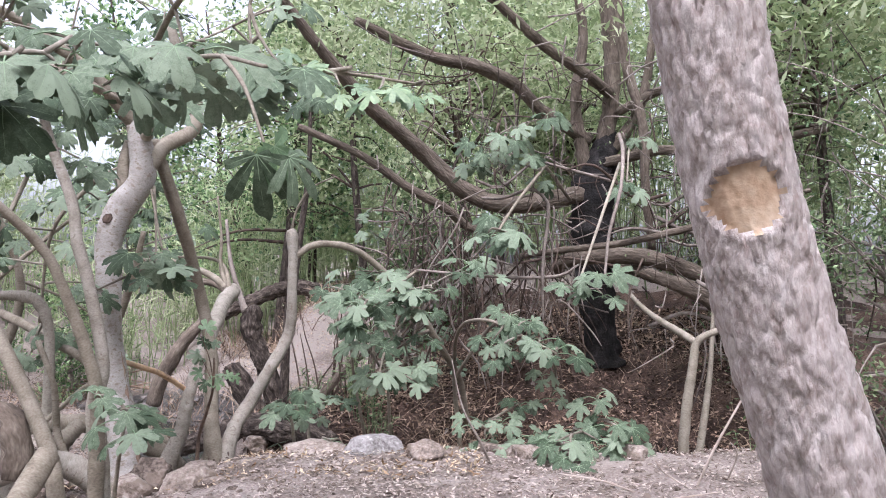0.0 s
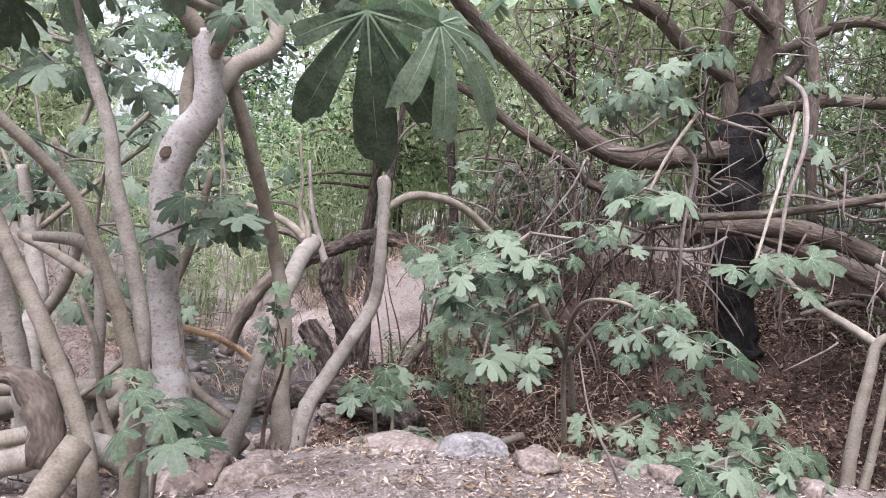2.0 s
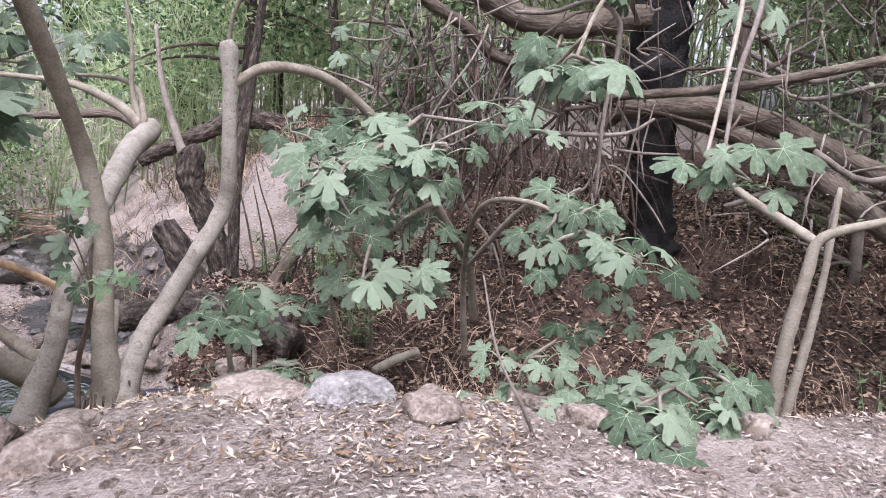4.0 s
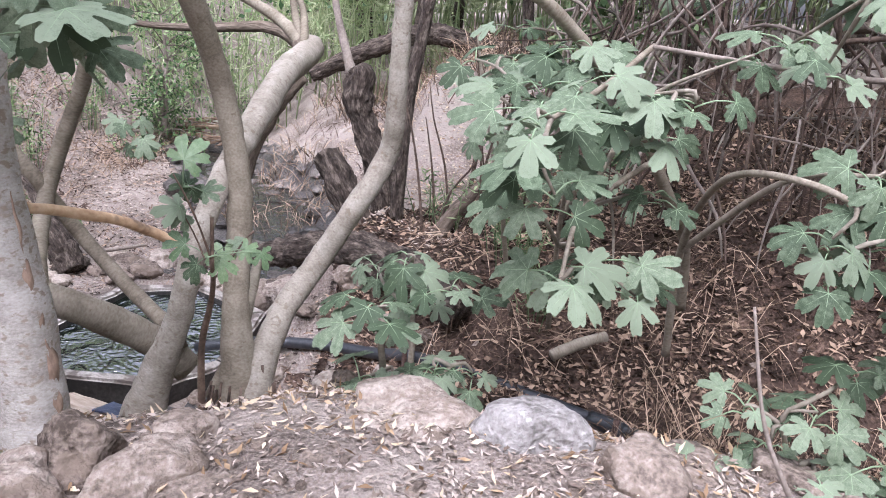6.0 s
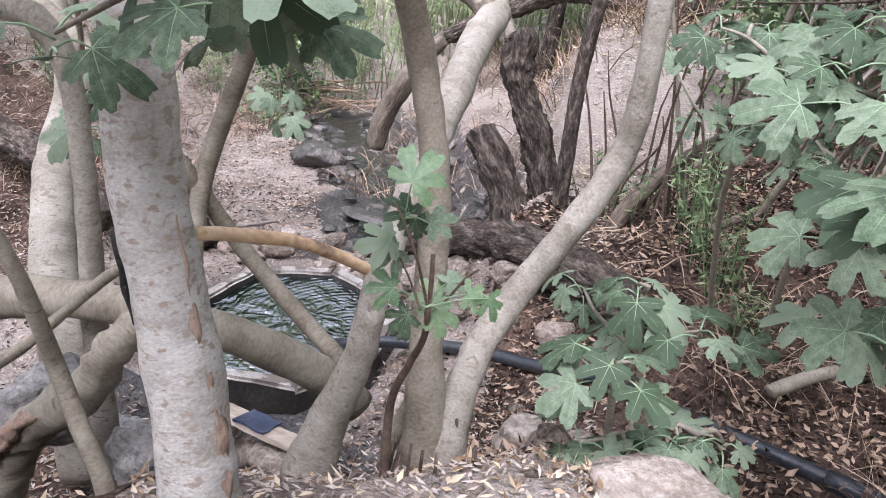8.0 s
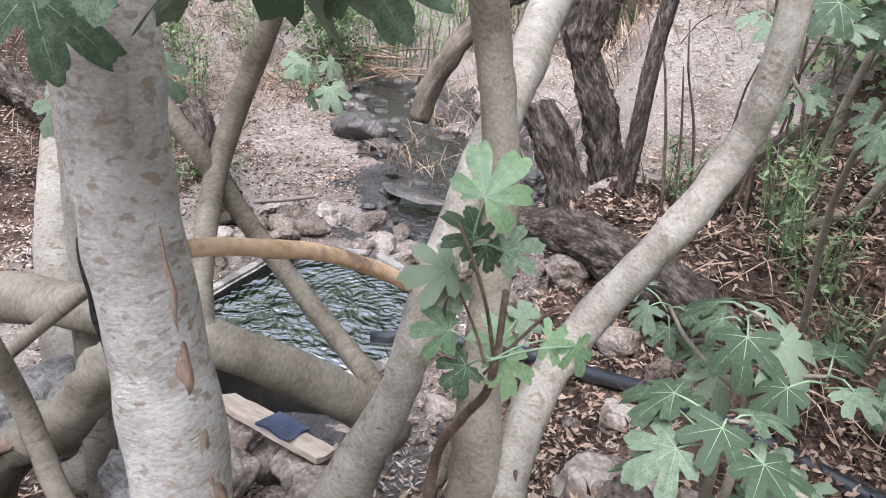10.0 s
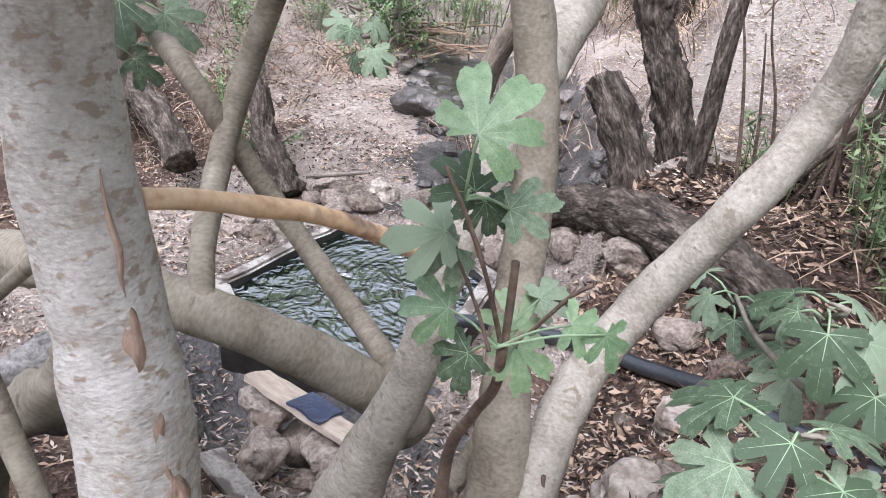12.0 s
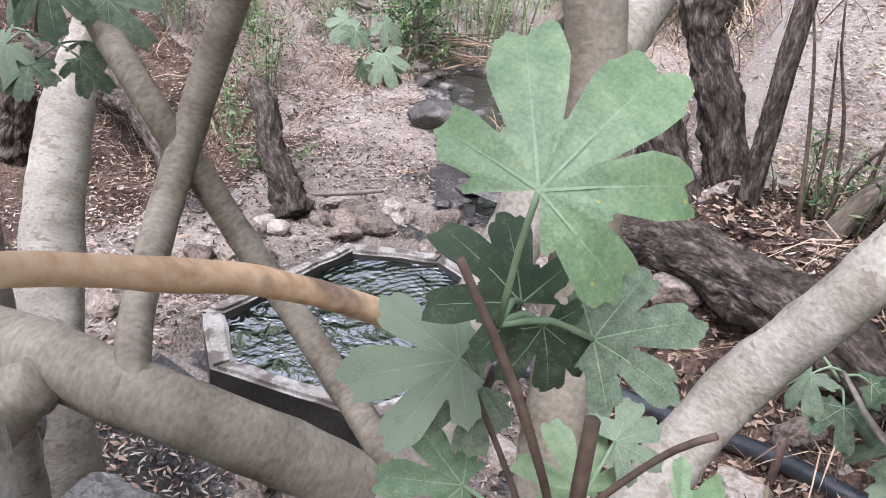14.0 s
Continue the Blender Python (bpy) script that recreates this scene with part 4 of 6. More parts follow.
# ---- logs, stumps and dead wood ----
def wood(name, label, pts, material, category="log", sides=16, rough=0.12, knots=0.12, seed=0, group=""):
    ob = thing(name, label, category, pts[0][:3], group)
    big = material is M_bark_rough and pts[1][3] > 0.08
    limb("trunk_wood" if name != "log" else "log_body", pts, material, ob, sides=48 if big else sides, step=0.025 if big else 0.05, rough=rough, knots=knots, seed=seed, ridges=0.16 if big else 0)
    return ob


b = wood("burnt_tree", "charred broken tree trunk standing by the creek", [(-1.93, 9.48, -0.85, 0.16), (-1.97, 9.5, -0.35, 0.115), (-2.10, 9.55, 0.05, 0.115), (-2.2, 9.58, 0.25, 0.10), (-2.28, 9.6, 0.45, 0.11), (-2.28, 9.65, 0.68, 0.115), (-2.3, 9.66, 0.74, 0.06)],
         M_bark_rough, "dead tree", 22, 0.14, 0.2, 31)
limb("dead_branch", [(-2.36, 9.68, 0.6, 0.05), (-2.40, 9.72, 0.72, 0.042), (-2.5, 9.8, 0.95, 0.034), (-2.62, 9.9, 1.3, 0.026), (-2.7, 10.0, 1.8, 0.018)], M_twig, b, "bare grey dead branch")
wood("tree_stump", "leaning rough stump with a flat cut top", [(-2.12, 9.2, -0.8, 0.15), (-2.17, 9.25, -0.42, 0.13), (-2.33, 9.33, -0.14, 0.122), (-2.47, 9.42, 0.03, 0.112)], M_bark_rough, "stump", 18, 0.1, 0.15, 32)
wood("sapling", "slender bare trunk behind the burnt tree", [(-1.8, 9.15, -0.8, 0.06), (-1.79, 9.2, 0.12, 0.05), (-1.78, 9.3, 0.61, 0.05), (-1.73, 9.4, 1.08, 0.047), (-1.68, 9.5, 1.6, 0.04), (-1.6, 9.6, 2.4, 0.03), (-1.6, 9.7, 3.4, 0.02)], M_bark_rough, "tree", 12, 0.06, 0.05, 33)
wood("log", "dark rough fallen log lying below the bushes", [(-2.95, 9.15, -0.84, 0.09), (-2.6, 9.03, -0.69, 0.12), (-2.1, 8.8, -0.53, 0.14), (-1.7, 8.5, -0.46, 0.145), (-1.35, 8.22, -0.46, 0.13), (-1.05, 8.0, -0.55, 0.11)], M_bark_rough, "log", 22, 0.12, 0.2, 34)
wood("log", "pale weathered log propped on the sandy bank", [(-4.1, 11.3, -0.75, 0.1), (-3.99, 11.3, -0.4, 0.1), (-3.8, 11.3, -0.05, 0.1), (-3.6, 11.35, 0.24, 0.09), (-3.45, 11.4, 0.4, 0.07)], M_bough, "log", 14, 0.1, 0.1, 35)
wood("log", "long fallen log across the far bank", [(-3.9, 12.8, 0.25, 0.09), (-3.1, 13.0, 0.66, 0.11), (-2.5, 13.4, 0.85, 0.13), (-1.4, 13.1, 0.7, 0.11), (-0.6, 12.8, 0.9, 0.1)], M_bark_rough, "log", 14, 0.1, 0.1, 36)
wood("log", "thick dark root log lying on the slope", [(-7.6, 9.6, -0.5, 0.1), (-7.0, 9.4, -0.62, 0.13), (-6.4, 9.25, -0.72, 0.13), (-5.8, 9.0, -0.75, 0.12), (-5.35, 8.8, -1.0, 0.12)], M_bark_rough, "log", 18, 0.14, 0.15, 37)
wood("log", "dark fallen log above the leaf litter", [(-9.6, 10.6, -0.4, 0.18), (-8.9, 10.4, -0.55, 0.18), (-8.3, 10.3, -0.68, 0.17), (-7.7, 10.15, -0.9, 0.14)], M_bark_rough, "log", 16, 0.14, 0.15, 38)
wood("log", "grey fallen log resting on the slope", [(-8.4, 9.6, -0.55, 0.09), (-7.9, 9.5, -0.6, 0.1), (-7.3, 9.5, -0.66, 0.1), (-6.5, 9.4, -0.8, 0.09)], M_bark_rough, "log", 14, 0.1, 0.15, 39)
wood("tree_stump", "rough dark stump among the leaf litter", [(-6.85, 8.5, -1.5, 0.16), (-6.8, 8.55, -1.0, 0.12), (-6.7, 8.6, -0.6, 0.12)], M_bark_rough, "stump", 16, 0.2, 0.25, 40)
wood("tree_stump", "gnarled old stump beside the trodden path", [(-4.85, 9.4, -1.35, 0.15), (-5.05, 9.5, -1.12, 0.12), (-5.3, 9.65, -0.95, 0.10), (-5.45, 9.8, -0.75, 0.10), (-5.75, 10.0, -0.62, 0.085)], M_bark_rough, "stump", 18, 0.15, 0.15, 41)
wood("stick", "bare grey stick lying behind the basin", [(-4.75, 9.5, -1.17, 0.016), (-4.59, 9.62, -1.16, 0.018), (-4.35, 9.8, -1.13, 0.016)], M_twig, "stick", 8, 0.06, 0, 42)
wood("stick", "short brown broken branch in the leaf hollow", [(-0.45, 7.75, -0.62, 0.035), (-0.3, 7.85, -0.56, 0.034), (-0.15, 7.95, -0.53, 0.03)], M_bark_fig, "stick", 10, 0.1, 0.05, 43)


def build_foreground_tree():
    t = thing("pine_tree", "leaning tree with plated reddish bark and a sawn knot", "tree", (0.73, 1.38, -0.1))
    pts = [(0.73, 1.38, -0.25, 0.075), (0.66, 1.38, 0.2, 0.066), (0.56, 1.38, 0.62, 0.062), (0.45, 1.38, 1.0, 0.060), (0.39, 1.38, 1.2, 0.058), (0.35, 1.38, 1.36, 0.058), (0.31, 1.38, 1.57, 0.057), (0.25, 1.38, 1.9, 0.055), (0.12, 1.4, 2.6, 0.05), (0.0, 1.45, 3.6, 0.04)]
    v, f = tube_data(pts, 132, 0.006, 0.03)
    axis = spline(pts, 0.006)
    out, near = [], []
    KNOT = (0.342, 1.322)
    n = 132
    for i, p in enumerate(v[:-2]):
        c = axis[i // n].to_3d()
        d = (p - c).normalized()
        a = math.atan2(d.y, d.x)
        q = Vector((math.cos(a) * 3.4, math.sin(a) * 3.4, p.z * 24 + noise.noise(p * 9)))
        k = noise.turbulence(Vector((math.cos(a) * 5, math.sin(a) * 5, p.z * 22)), 3, False)
        e = noise.voronoi(q * 1.35)[0]
        crack = min(1.0, (e[1] - e[0]) * 5.5)
        grow = 0.0048 * crack + 0.003 * k - 0.003
        ky, kz = (p.x - KNOT[0]) / 0.036, (p.z - KNOT[1]) / 0.039
        kd = math.hypot(ky, kz) if p.y < 1.38 else 9
        if kd < 1.0:
            grow = -0.006 + 0.0015 * k
        elif kd < 1.25:
            grow += 0.003 * (1.25 - kd) / 0.25
        near.append(kd < 1.02)
        out.append(p + d * grow)
    near += [False, False]
    body = [q for q in f if not all(near[a] for a in q)]
    face = [q for q in f if all(near[a] for a in q)]
    part("trunk", mesh_from("trunk", out + v[-2:], body, M_bark_plated), t)
    used = sorted({a for q in face for a in q})
    at = {a: i for i, a in enumerate(used)}
    part("sawn_knot", mesh_from("sawn_knot", [out[a] for a in used], [tuple(at[a] for a in q) for q in face], M_cut), t, "round pale sawn branch scar")


build_foreground_tree()


# ---- the burnt willow and its tangle on the right bank ----
def build_burnt_willow():
    t = thing("willow_tree", "old willow with a charred black trunk and tangled limbs", "willow tree", (1.74, 8.8, 0.2))
    limb("trunk", [(1.76, 8.8, 0.15, 0.20), (1.74, 8.8, 0.4, 0.175), (1.69, 8.8, 0.82, 0.185), (1.62, 8.8, 1.45, 0.21), (1.64, 8.8, 2.05, 0.23), (1.76, 8.8, 2.45, 0.15), (1.82, 8.8, 2.75, 0.07)], M_burnt, t, "charred black trunk", sides=24, rough=0.15, knots=0.2, seed=51)
    M = M_bough
    for i, s in enumerate([
            [(1.5, 8.7, 2.0, 0.1), (0.70, 8.2, 1.85, 0.092), (0.29, 8.1, 1.95, 0.087), (0.03, 8.0, 2.15, 0.084), (-0.28, 7.8, 2.41, 0.078), (-0.61, 7.4, 2.64, 0.07), (-0.91, 7.0, 2.94, 0.054), (-1.3, 6.6, 3.4, 0.04)],
            [(0.9, 8.4, 1.5, 0.05), (0.31, 8.2, 1.61, 0.045), (0.05, 8.0, 1.79, 0.045), (-0.36, 7.8, 2.01, 0.043), (-0.76, 7.6, 2.27, 0.037), (-1.3, 7.4, 2.5, 0.03)],
            [(1.6, 8.8, 2.6, 0.07), (1.05, 8.5, 2.87, 0.064), (0.76, 8.3, 3.09, 0.064), (0.33, 8.0, 3.21, 0.062), (-0.13, 7.8, 3.26, 0.055), (-0.8, 7.5, 3.5, 0.04)],
            [(1.8, 8.7, 3.1, 0.06), (1.47, 8.4, 3.25, 0.056), (1.13, 8.2, 3.4, 0.054), (0.77, 8.0, 3.63, 0.05), (0.2, 7.6, 4.0, 0.04)],
            [(1.2, 8.5, 1.2, 0.07), (1.29, 8.3, 1.29, 0.077), (1.74, 8.2, 1.34, 0.083), (2.17, 8.1, 1.29, 0.082), (2.6, 8.0, 1.13, 0.08), (3.3, 7.8, 0.8, 0.08)],
            [(2.15, 8.3, 1.4, 0.04), (2.06, 8.2, 2.03, 0.045), (2.03, 8.2, 2.67, 0.048), (1.87, 8.3, 3.4, 0.052), (1.78, 8.3, 4.2, 0.05)],
            [(1.75, 8.8, 1.3, 0.06), (2.13, 8.0, 1.12, 0.067), (2.5, 7.9, 0.97, 0.085), (2.72, 7.8, 0.81, 0.085), (3.1, 7.7, 0.55, 0.085), (3.6, 7.5, 0.3, 0.08)],
            [(1.75, 8.7, 2.35, 0.06), (2.23, 8.3, 2.42, 0.05), (2.63, 8.2, 2.4, 0.052), (3.1, 8.1, 2.45, 0.048), (3.8, 8.0, 2.6, 0.04)],
            [(0.8, 8.2, 1.33, 0.03), (1.1, 8.0, 1.38, 0.031), (1.69, 7.8, 1.45, 0.034), (2.14, 7.6, 1.55, 0.033), (2.6, 7.4, 1.68, 0.028), (3.2, 7.1, 1.9, 0.02)],
            [(1.7, 8.8, 2.25, 0.1), (1.86, 8.8, 3.2, 0.09), (1.78, 8.8, 4.2, 0.07), (1.7, 8.9, 5.2, 0.05)], [(1.58, 8.8, 2.2, 0.08), (1.44, 8.7, 3.0, 0.06), (1.5, 8.6, 3.8, 0.05), (1.2, 8.5, 4.8, 0.03)], [(1.8, 8.8, 2.4, 0.07), (2.15, 8.7, 3.0, 0.05), (2.3, 8.7, 3.9, 0.04)],
            [(1.9, 8.7, 2.9, 0.05), (2.4, 8.4, 3.1, 0.045), (2.9, 8.2, 3.0, 0.04), (3.6, 8.0, 3.2, 0.03)]]):
        limb("bough", s, M, t, sides=12, rough=0.1, knots=0.1, seed=60 + i)
    for i, s in enumerate([
            [(0.92, 7.4, 0.74, 0.010), (0.91, 7.35, 1.24, 0.013), (0.96, 7.35, 1.69, 0.016), (0.93, 7.35, 1.84, 0.016), (0.80, 7.4, 1.93, 0.015), (0.58, 7.6, 1.87, 0.014), (0.4, 8.0, 1.9, 0.014)],
            [(-0.21, 7.0, 1.20, 0.010), (0.23, 7.2, 1.16, 0.013), (0.68, 7.35, 1.13, 0.015), (1.07, 7.4, 1.15, 0.014), (1.24, 7.4, 1.25, 0.009)],
            [(1.22, 6.2, 1.13, 0.009), (1.28, 6.3, 1.49, 0.013), (1.39, 6.4, 1.84, 0.014), (1.5, 6.8, 2.2, 0.016), (1.7, 7.8, 2.5, 0.02)]]):
        limb("dry_shoot", s, M_twig, t, "pale dry shoot", sides=8, seed=70 + i)
    rng = random.Random(12)
    soup = Soup()
    for i in range(760):
        x, y, z = rng.uniform(-0.6, 3.8), rng.uniform(7.3, 9.4), rng.uniform(0.5, 3.6)
        if x < 0.3 and z < 1.2:
            z += 0.9
        if 1.15 < x < 2.15 and y < 8.9 and rng.random() < 0.5:
            continue
        d = Vector((rng.uniform(-1, 1), rng.uniform(-0.6, 0.4), rng.uniform(-0.5, 0.5)))
        if rng.random() < 0.4:
            d = Vector((rng.uniform(-0.25, 0.25), rng.uniform(-.2, .2), -1))
        d *= rng.uniform(0.3, 0.9)
        p = Vector((x, y, z))
        r = rng.uniform(0.003, 0.011)
        bend = Vector((rng.uniform(-.15, .15), rng.uniform(-.1, .1), rng.uniform(-.15, .1)))
        q = p + d
        if q.z < height(q.x, q.y, False):
            continue
        v, f = tube_data([(*p, r), (*(p + d * .35 + bend), r * .9), (*(p + d * .7 + bend * .6), r * .7), (*q, r * .3)], 5, 0.09, 0.05)
        soup.add(v, f, rng.choice((0, 0, 1)))
    for i in range(150):
        x, y = rng.uniform(-0.3, 1.35), rng.uniform(7.8, 8.7)
        z, k = rng.uniform(0.8, 1.95), rng.uniform(0.3, 1.0)
        r, b = rng.uniform(0.003, 0.011), rng.gauss(0, 0.32)
        lo = max(z - k, height(x + b, y, False))
        v, f = tube_data([(x, y, z, r), (x + b * 0.2, y - 0.1, z * .7 + lo * .3 + rng.uniform(-.1, .15), r), (x + b * 0.8, y - 0.06, z * .3 + lo * .7, r), (x + b, y - 0.1, lo, r * .5)], 5, 0.1, 0.08)
        soup.add(v, f, rng.choice((0, 1, 1, 1)))
    for i in range(60):
        x, y, z = rng.uniform(0.3, 3.4), rng.uniform(7.5, 8.6), rng.uniform(0.5, 2.3)
        d = Vector((rng.uniform(0.7, 1.8) * rng.choice((-1, 1)), rng.uniform(-.5, .3), rng.uniform(-.35, .35)))
        r = rng.uniform(0.008, 0.022)
        p, q = Vector((x, y, z)), Vector((x, y, z)) + d
        if min(x, q.x) < 1.95 and max(x, q.x) > 1.4 and i % 4 or q.x < 0:
            continue
        if q.z > height(q.x, q.y, False) and p.z > height(x, y, False):
            v, f = tube_data([(*p, r), (*(p.lerp(q, .3) + Vector((0, 0, rng.uniform(-.15, .15)))), r), (*(p.lerp(q, .7) + Vector((0, 0, rng.uniform(-.15, .15)))), r * .8), (*q, r * .3)], 6, 0.08, 0.08)
            soup.add(v, f, rng.choice((0, 1)))
    tagged(part("twig_tangle", soup.mesh("twig_tangle", [M_twig, M_twig_brown]), t, "tangle of dry grey twigs and vines"), kind="stuff")
    return t


willow = build_burnt_willow()

r = thing("shrub_tree", "small forked tree with bare grey stems in dry litter", "small tree", (2.1, 7.0, -0.6))
for i, s in enumerate([[(2.03, 7.0, -0.75, 0.05), (2.05, 7.0, -0.46, 0.046), (2.07, 7.0, -0.09, 0.044), (2.14, 7.0, 0.41, 0.038), (2.2, 7.0, 0.62, 0.032), (2.5, 6.9, 0.75, 0.025), (3.0, 6.8, 0.9, 0.02)],
                       [(2.17, 7.1, -0.75, 0.036), (2.2, 7.1, -0.5, 0.034), (2.29, 7.15, -0.04, 0.03), (2.36, 7.2, 0.4, 0.022), (2.4, 7.25, 0.9, 0.015)],
                       [(2.18, 7.0, 0.58, 0.032), (2.09, 7.2, 0.66, 0.032), (1.97, 7.5, 0.76, 0.028), (1.86, 7.8, 0.9, 0.022), (1.8, 8.2, 1.1, 0.018)]]):
    limb("stem", s, M_bark_fig, r, sides=10, seed=80 + i)


# ---- fig bushes ----
fig_bush("spreading fig bush with broad grey-green lobed leaves", (-0.2, 7.25, 0.8),
         [[(-0.22, 7.25, 0.86, 0.016), (-0.4, 6.9, 0.9, 0.013), (-0.5, 6.5, 0.95, 0.008)], [(-0.1, 7.38, 0.66, 0.016), (-0.3, 6.9, 0.6, 0.012), (-0.48, 6.5, 0.45, 0.008)],
          [(-0.22, 7.25, 0.86, 0.014), (-0.15, 6.8, 1.0, 0.01), (-0.05, 6.6, 1.05, 0.007)]],
         [(-0.47, 6.40, 1.07, 0.13, 4), (-0.60, 6.50, 0.98, 0.14, 4), (-0.58, 6.40, 0.80, 0.14, 3), (-0.57, 6.30, 0.65, 0.15, 3), (-0.24, 6.50, 1.05, 0.13, 4), (-0.07, 6.50, 1.04, 0.12, 4),
          (-0.20, 6.50, 0.88, 0.12, 4), (-0.14, 6.60, 0.68, 0.12, 3), (-0.36, 6.60, 0.91, 0.12, 3), (-0.32, 6.40, 0.44, 0.12, 5), (-0.17, 6.35, 0.34, 0.11, 3), (-0.46, 6.50, 0.33, 0.11, 3)], 101, group="fig bushes")
fig_bush("tall fig bush thick with dusty green leaves", (-0.6, 8.1, -0.5),
         [[(-0.75, 8.2, -0.6, 0.018), (-0.85, 7.8, 0.3, 0.014), (-0.8, 7.4, 0.95, 0.008)], [(-0.5, 8.1, -0.6, 0.018), (-0.5, 7.6, 0.4, 0.013), (-0.4, 7.1, 1.0, 0.008)]],
         [(-0.38, 7.00, 1.09, 0.12, 5), (-0.63, 7.00, 0.91, 0.12, 4), (-0.85, 7.00, 0.78, 0.12, 3), (-0.20, 7.00, 0.84, 0.12, 4), (-1.01, 7.40, 1.05, 0.12, 2), (-0.44, 6.90, 0.62, 0.12, 4),
          (-0.25, 6.60, 0.34, 0.11, 3), (0.17, 6.90, 1.21, 0.11, 4), (-0.75, 6.90, 0.95, 0.11, 3), (-0.64, 6.80, 1.03, 0.12, 4), (-1.08, 7.50, 0.9, 0.11, 2),
          (-0.85, 7.60, 1.06, 0.12, 6), (-0.59, 7.20, 1.11, 0.12, 5), (-0.53, 7.00, 1.19, 0.12, 5), (-0.97, 7.80, 0.96, 0.10, 2), (-0.7, 7.9, 0.6, 0.1, 5), (-0.45, 7.9, 0.5, 0.1, 5)], 102, 0.12, group="fig bushes")
fig_bush("low young fig bush sprouting beside the pipe", (-1.1, 6.45, -0.55),
         [[(-1.12, 6.45, -0.6, 0.02), (-1.12, 6.4, -0.2, 0.016), (-1.13, 6.28, 0.14, 0.01)], [(-1.1, 6.5, -0.6, 0.018), (-1.05, 6.6, -0.2, 0.014), (-1.1, 6.7, 0.22, 0.008)],
          [(-1.1, 6.45, -0.58, 0.016), (-0.95, 6.42, -0.3, 0.012), (-0.85, 6.45, -0.12, 0.008)]],
         [(-1.13, 6.25, 0.18, 0.13, 8), (-1.12, 6.70, 0.25, 0.12, 6), (-0.90, 6.60, 0.17, 0.10, 4), (-0.91, 6.40, -0.11, 0.11, 6), (-1.19, 6.30, -0.16, 0.11, 6), (-1.06, 6.30, -0.14, 0.11, 5),
          (-0.76, 6.50, -0.16, 0.09, 4), (-1.33, 7.00, 0.06, 0.1, 4), (-1.08, 6.90, 0.01, 0.11, 4)], 103, group="fig bushes", toward=(0, -0.35, 0.95))
fig_bush("fig branches reaching sideways with pale green leaves", (0.2, 7.4, -0.6),
         [[(0.18, 7.75, -0.5, 0.024), (0.12, 7.5, 0.2, 0.02), (0.15, 6.9, 0.7, 0.016), (0.35, 6.4, 0.82, 0.013), (0.6, 6.25, 0.72, 0.01), (0.85, 6.1, 0.6, 0.008)],
          [(0.12, 7.5, 0.2, 0.018), (0.4, 7.0, 0.7, 0.014), (0.6, 6.5, 0.86, 0.01)]],
         [(0.54, 6.40, 0.87), (0.64, 6.30, 0.82), (0.39, 6.20, 0.69, 0.12, 5), (0.55, 6.30, 0.65, 0.10, 4), (0.73, 6.20, 0.69), (0.86, 6.10, 0.63, 0.13, 6), (0.77, 6.30, 0.42, 0.11, 4), (0.85, 6.40, 0.23, 0.10, 4), (0.40, 6.20, 0.54, 0.10, 2)],
         104, 0.12, group="fig bushes")
fig_bush("fig shoots hanging from the willow limbs", (1.0, 6.9, 1.3),
         [[(1.5, 6.9, 2.1, 0.014), (1.25, 6.3, 1.7, 0.012), (0.95, 5.7, 1.15, 0.008)], [(0.9, 7.1, 2.1, 0.014), (0.6, 6.4, 1.75, 0.012), (0.4, 5.8, 1.48, 0.008)]],
         [(0.90, 5.60, 1.10, 0.11, 4), (1.02, 5.50, 1.19, 0.12, 4), (1.06, 5.50, 1.06, 0.11, 3), (0.51, 5.60, 1.43, 0.13, 4), (0.32, 5.60, 1.46, 0.12, 4), (0.23, 6.60, 1.27, 0.12, 4), (0.35, 6.60, 1.18, 0.11, 3)],
         105, group="fig bushes")
fig_bush("dense low fig bush below the path edge", (0.8, 6.35, -0.6),
         [[(0.75, 6.4, -0.75, 0.022), (0.8, 6.2, -0.3, 0.016), (0.95, 6.0, 0.05, 0.01)], [(0.7, 6.4, -0.75, 0.02), (0.5, 6.2, -0.3, 0.014), (0.35, 6.1, 0.05, 0.008)],
          [(0.85, 6.4, -0.75, 0.02), (1.0, 6.1, -0.1, 0.014), (1.12, 6.0, 0.25, 0.008)], [(0.65, 6.4, -0.75, 0.018), (0.3, 6.1, -0.3, 0.012), (0.08, 5.95, -0.12, 0.007)]],
         [(1.12, 6.00, 0.30, 0.12, 5), (0.96, 6.00, 0.07, 0.13, 6), (0.67, 6.00, 0.05, 0.12, 5), (1.20, 5.90, 0.16, 0.13, 5), (1.09, 5.80, 0.04, 0.13, 6), (0.78, 5.70, 0.05, 0.12, 6), (0.88, 5.60, -0.02, 0.13, 6),
          (0.45, 6.10, 0.12, 0.10, 5), (0.22, 6.10, 0.10, 0.09, 4), (0.04, 5.95, -0.09, 0.11, 6), (0.16, 5.95, -0.1, 0.10, 4), (0.44, 5.95, -0.05, 0.11, 5), (0.40, 5.9, -0.1, 0.11, 4), (0.65, 5.85, -0.06, 0.10, 5),
          (0.60, 6.30, 0.20, 0.09, 4), (0.33, 6.10, -0.02, 0.09, 4), (1.26, 5.80, 0.05, 0.13, 4), (0.76, 5.90, 0.03, 0.11, 5)], 106, 0.12, group="fig bushes")
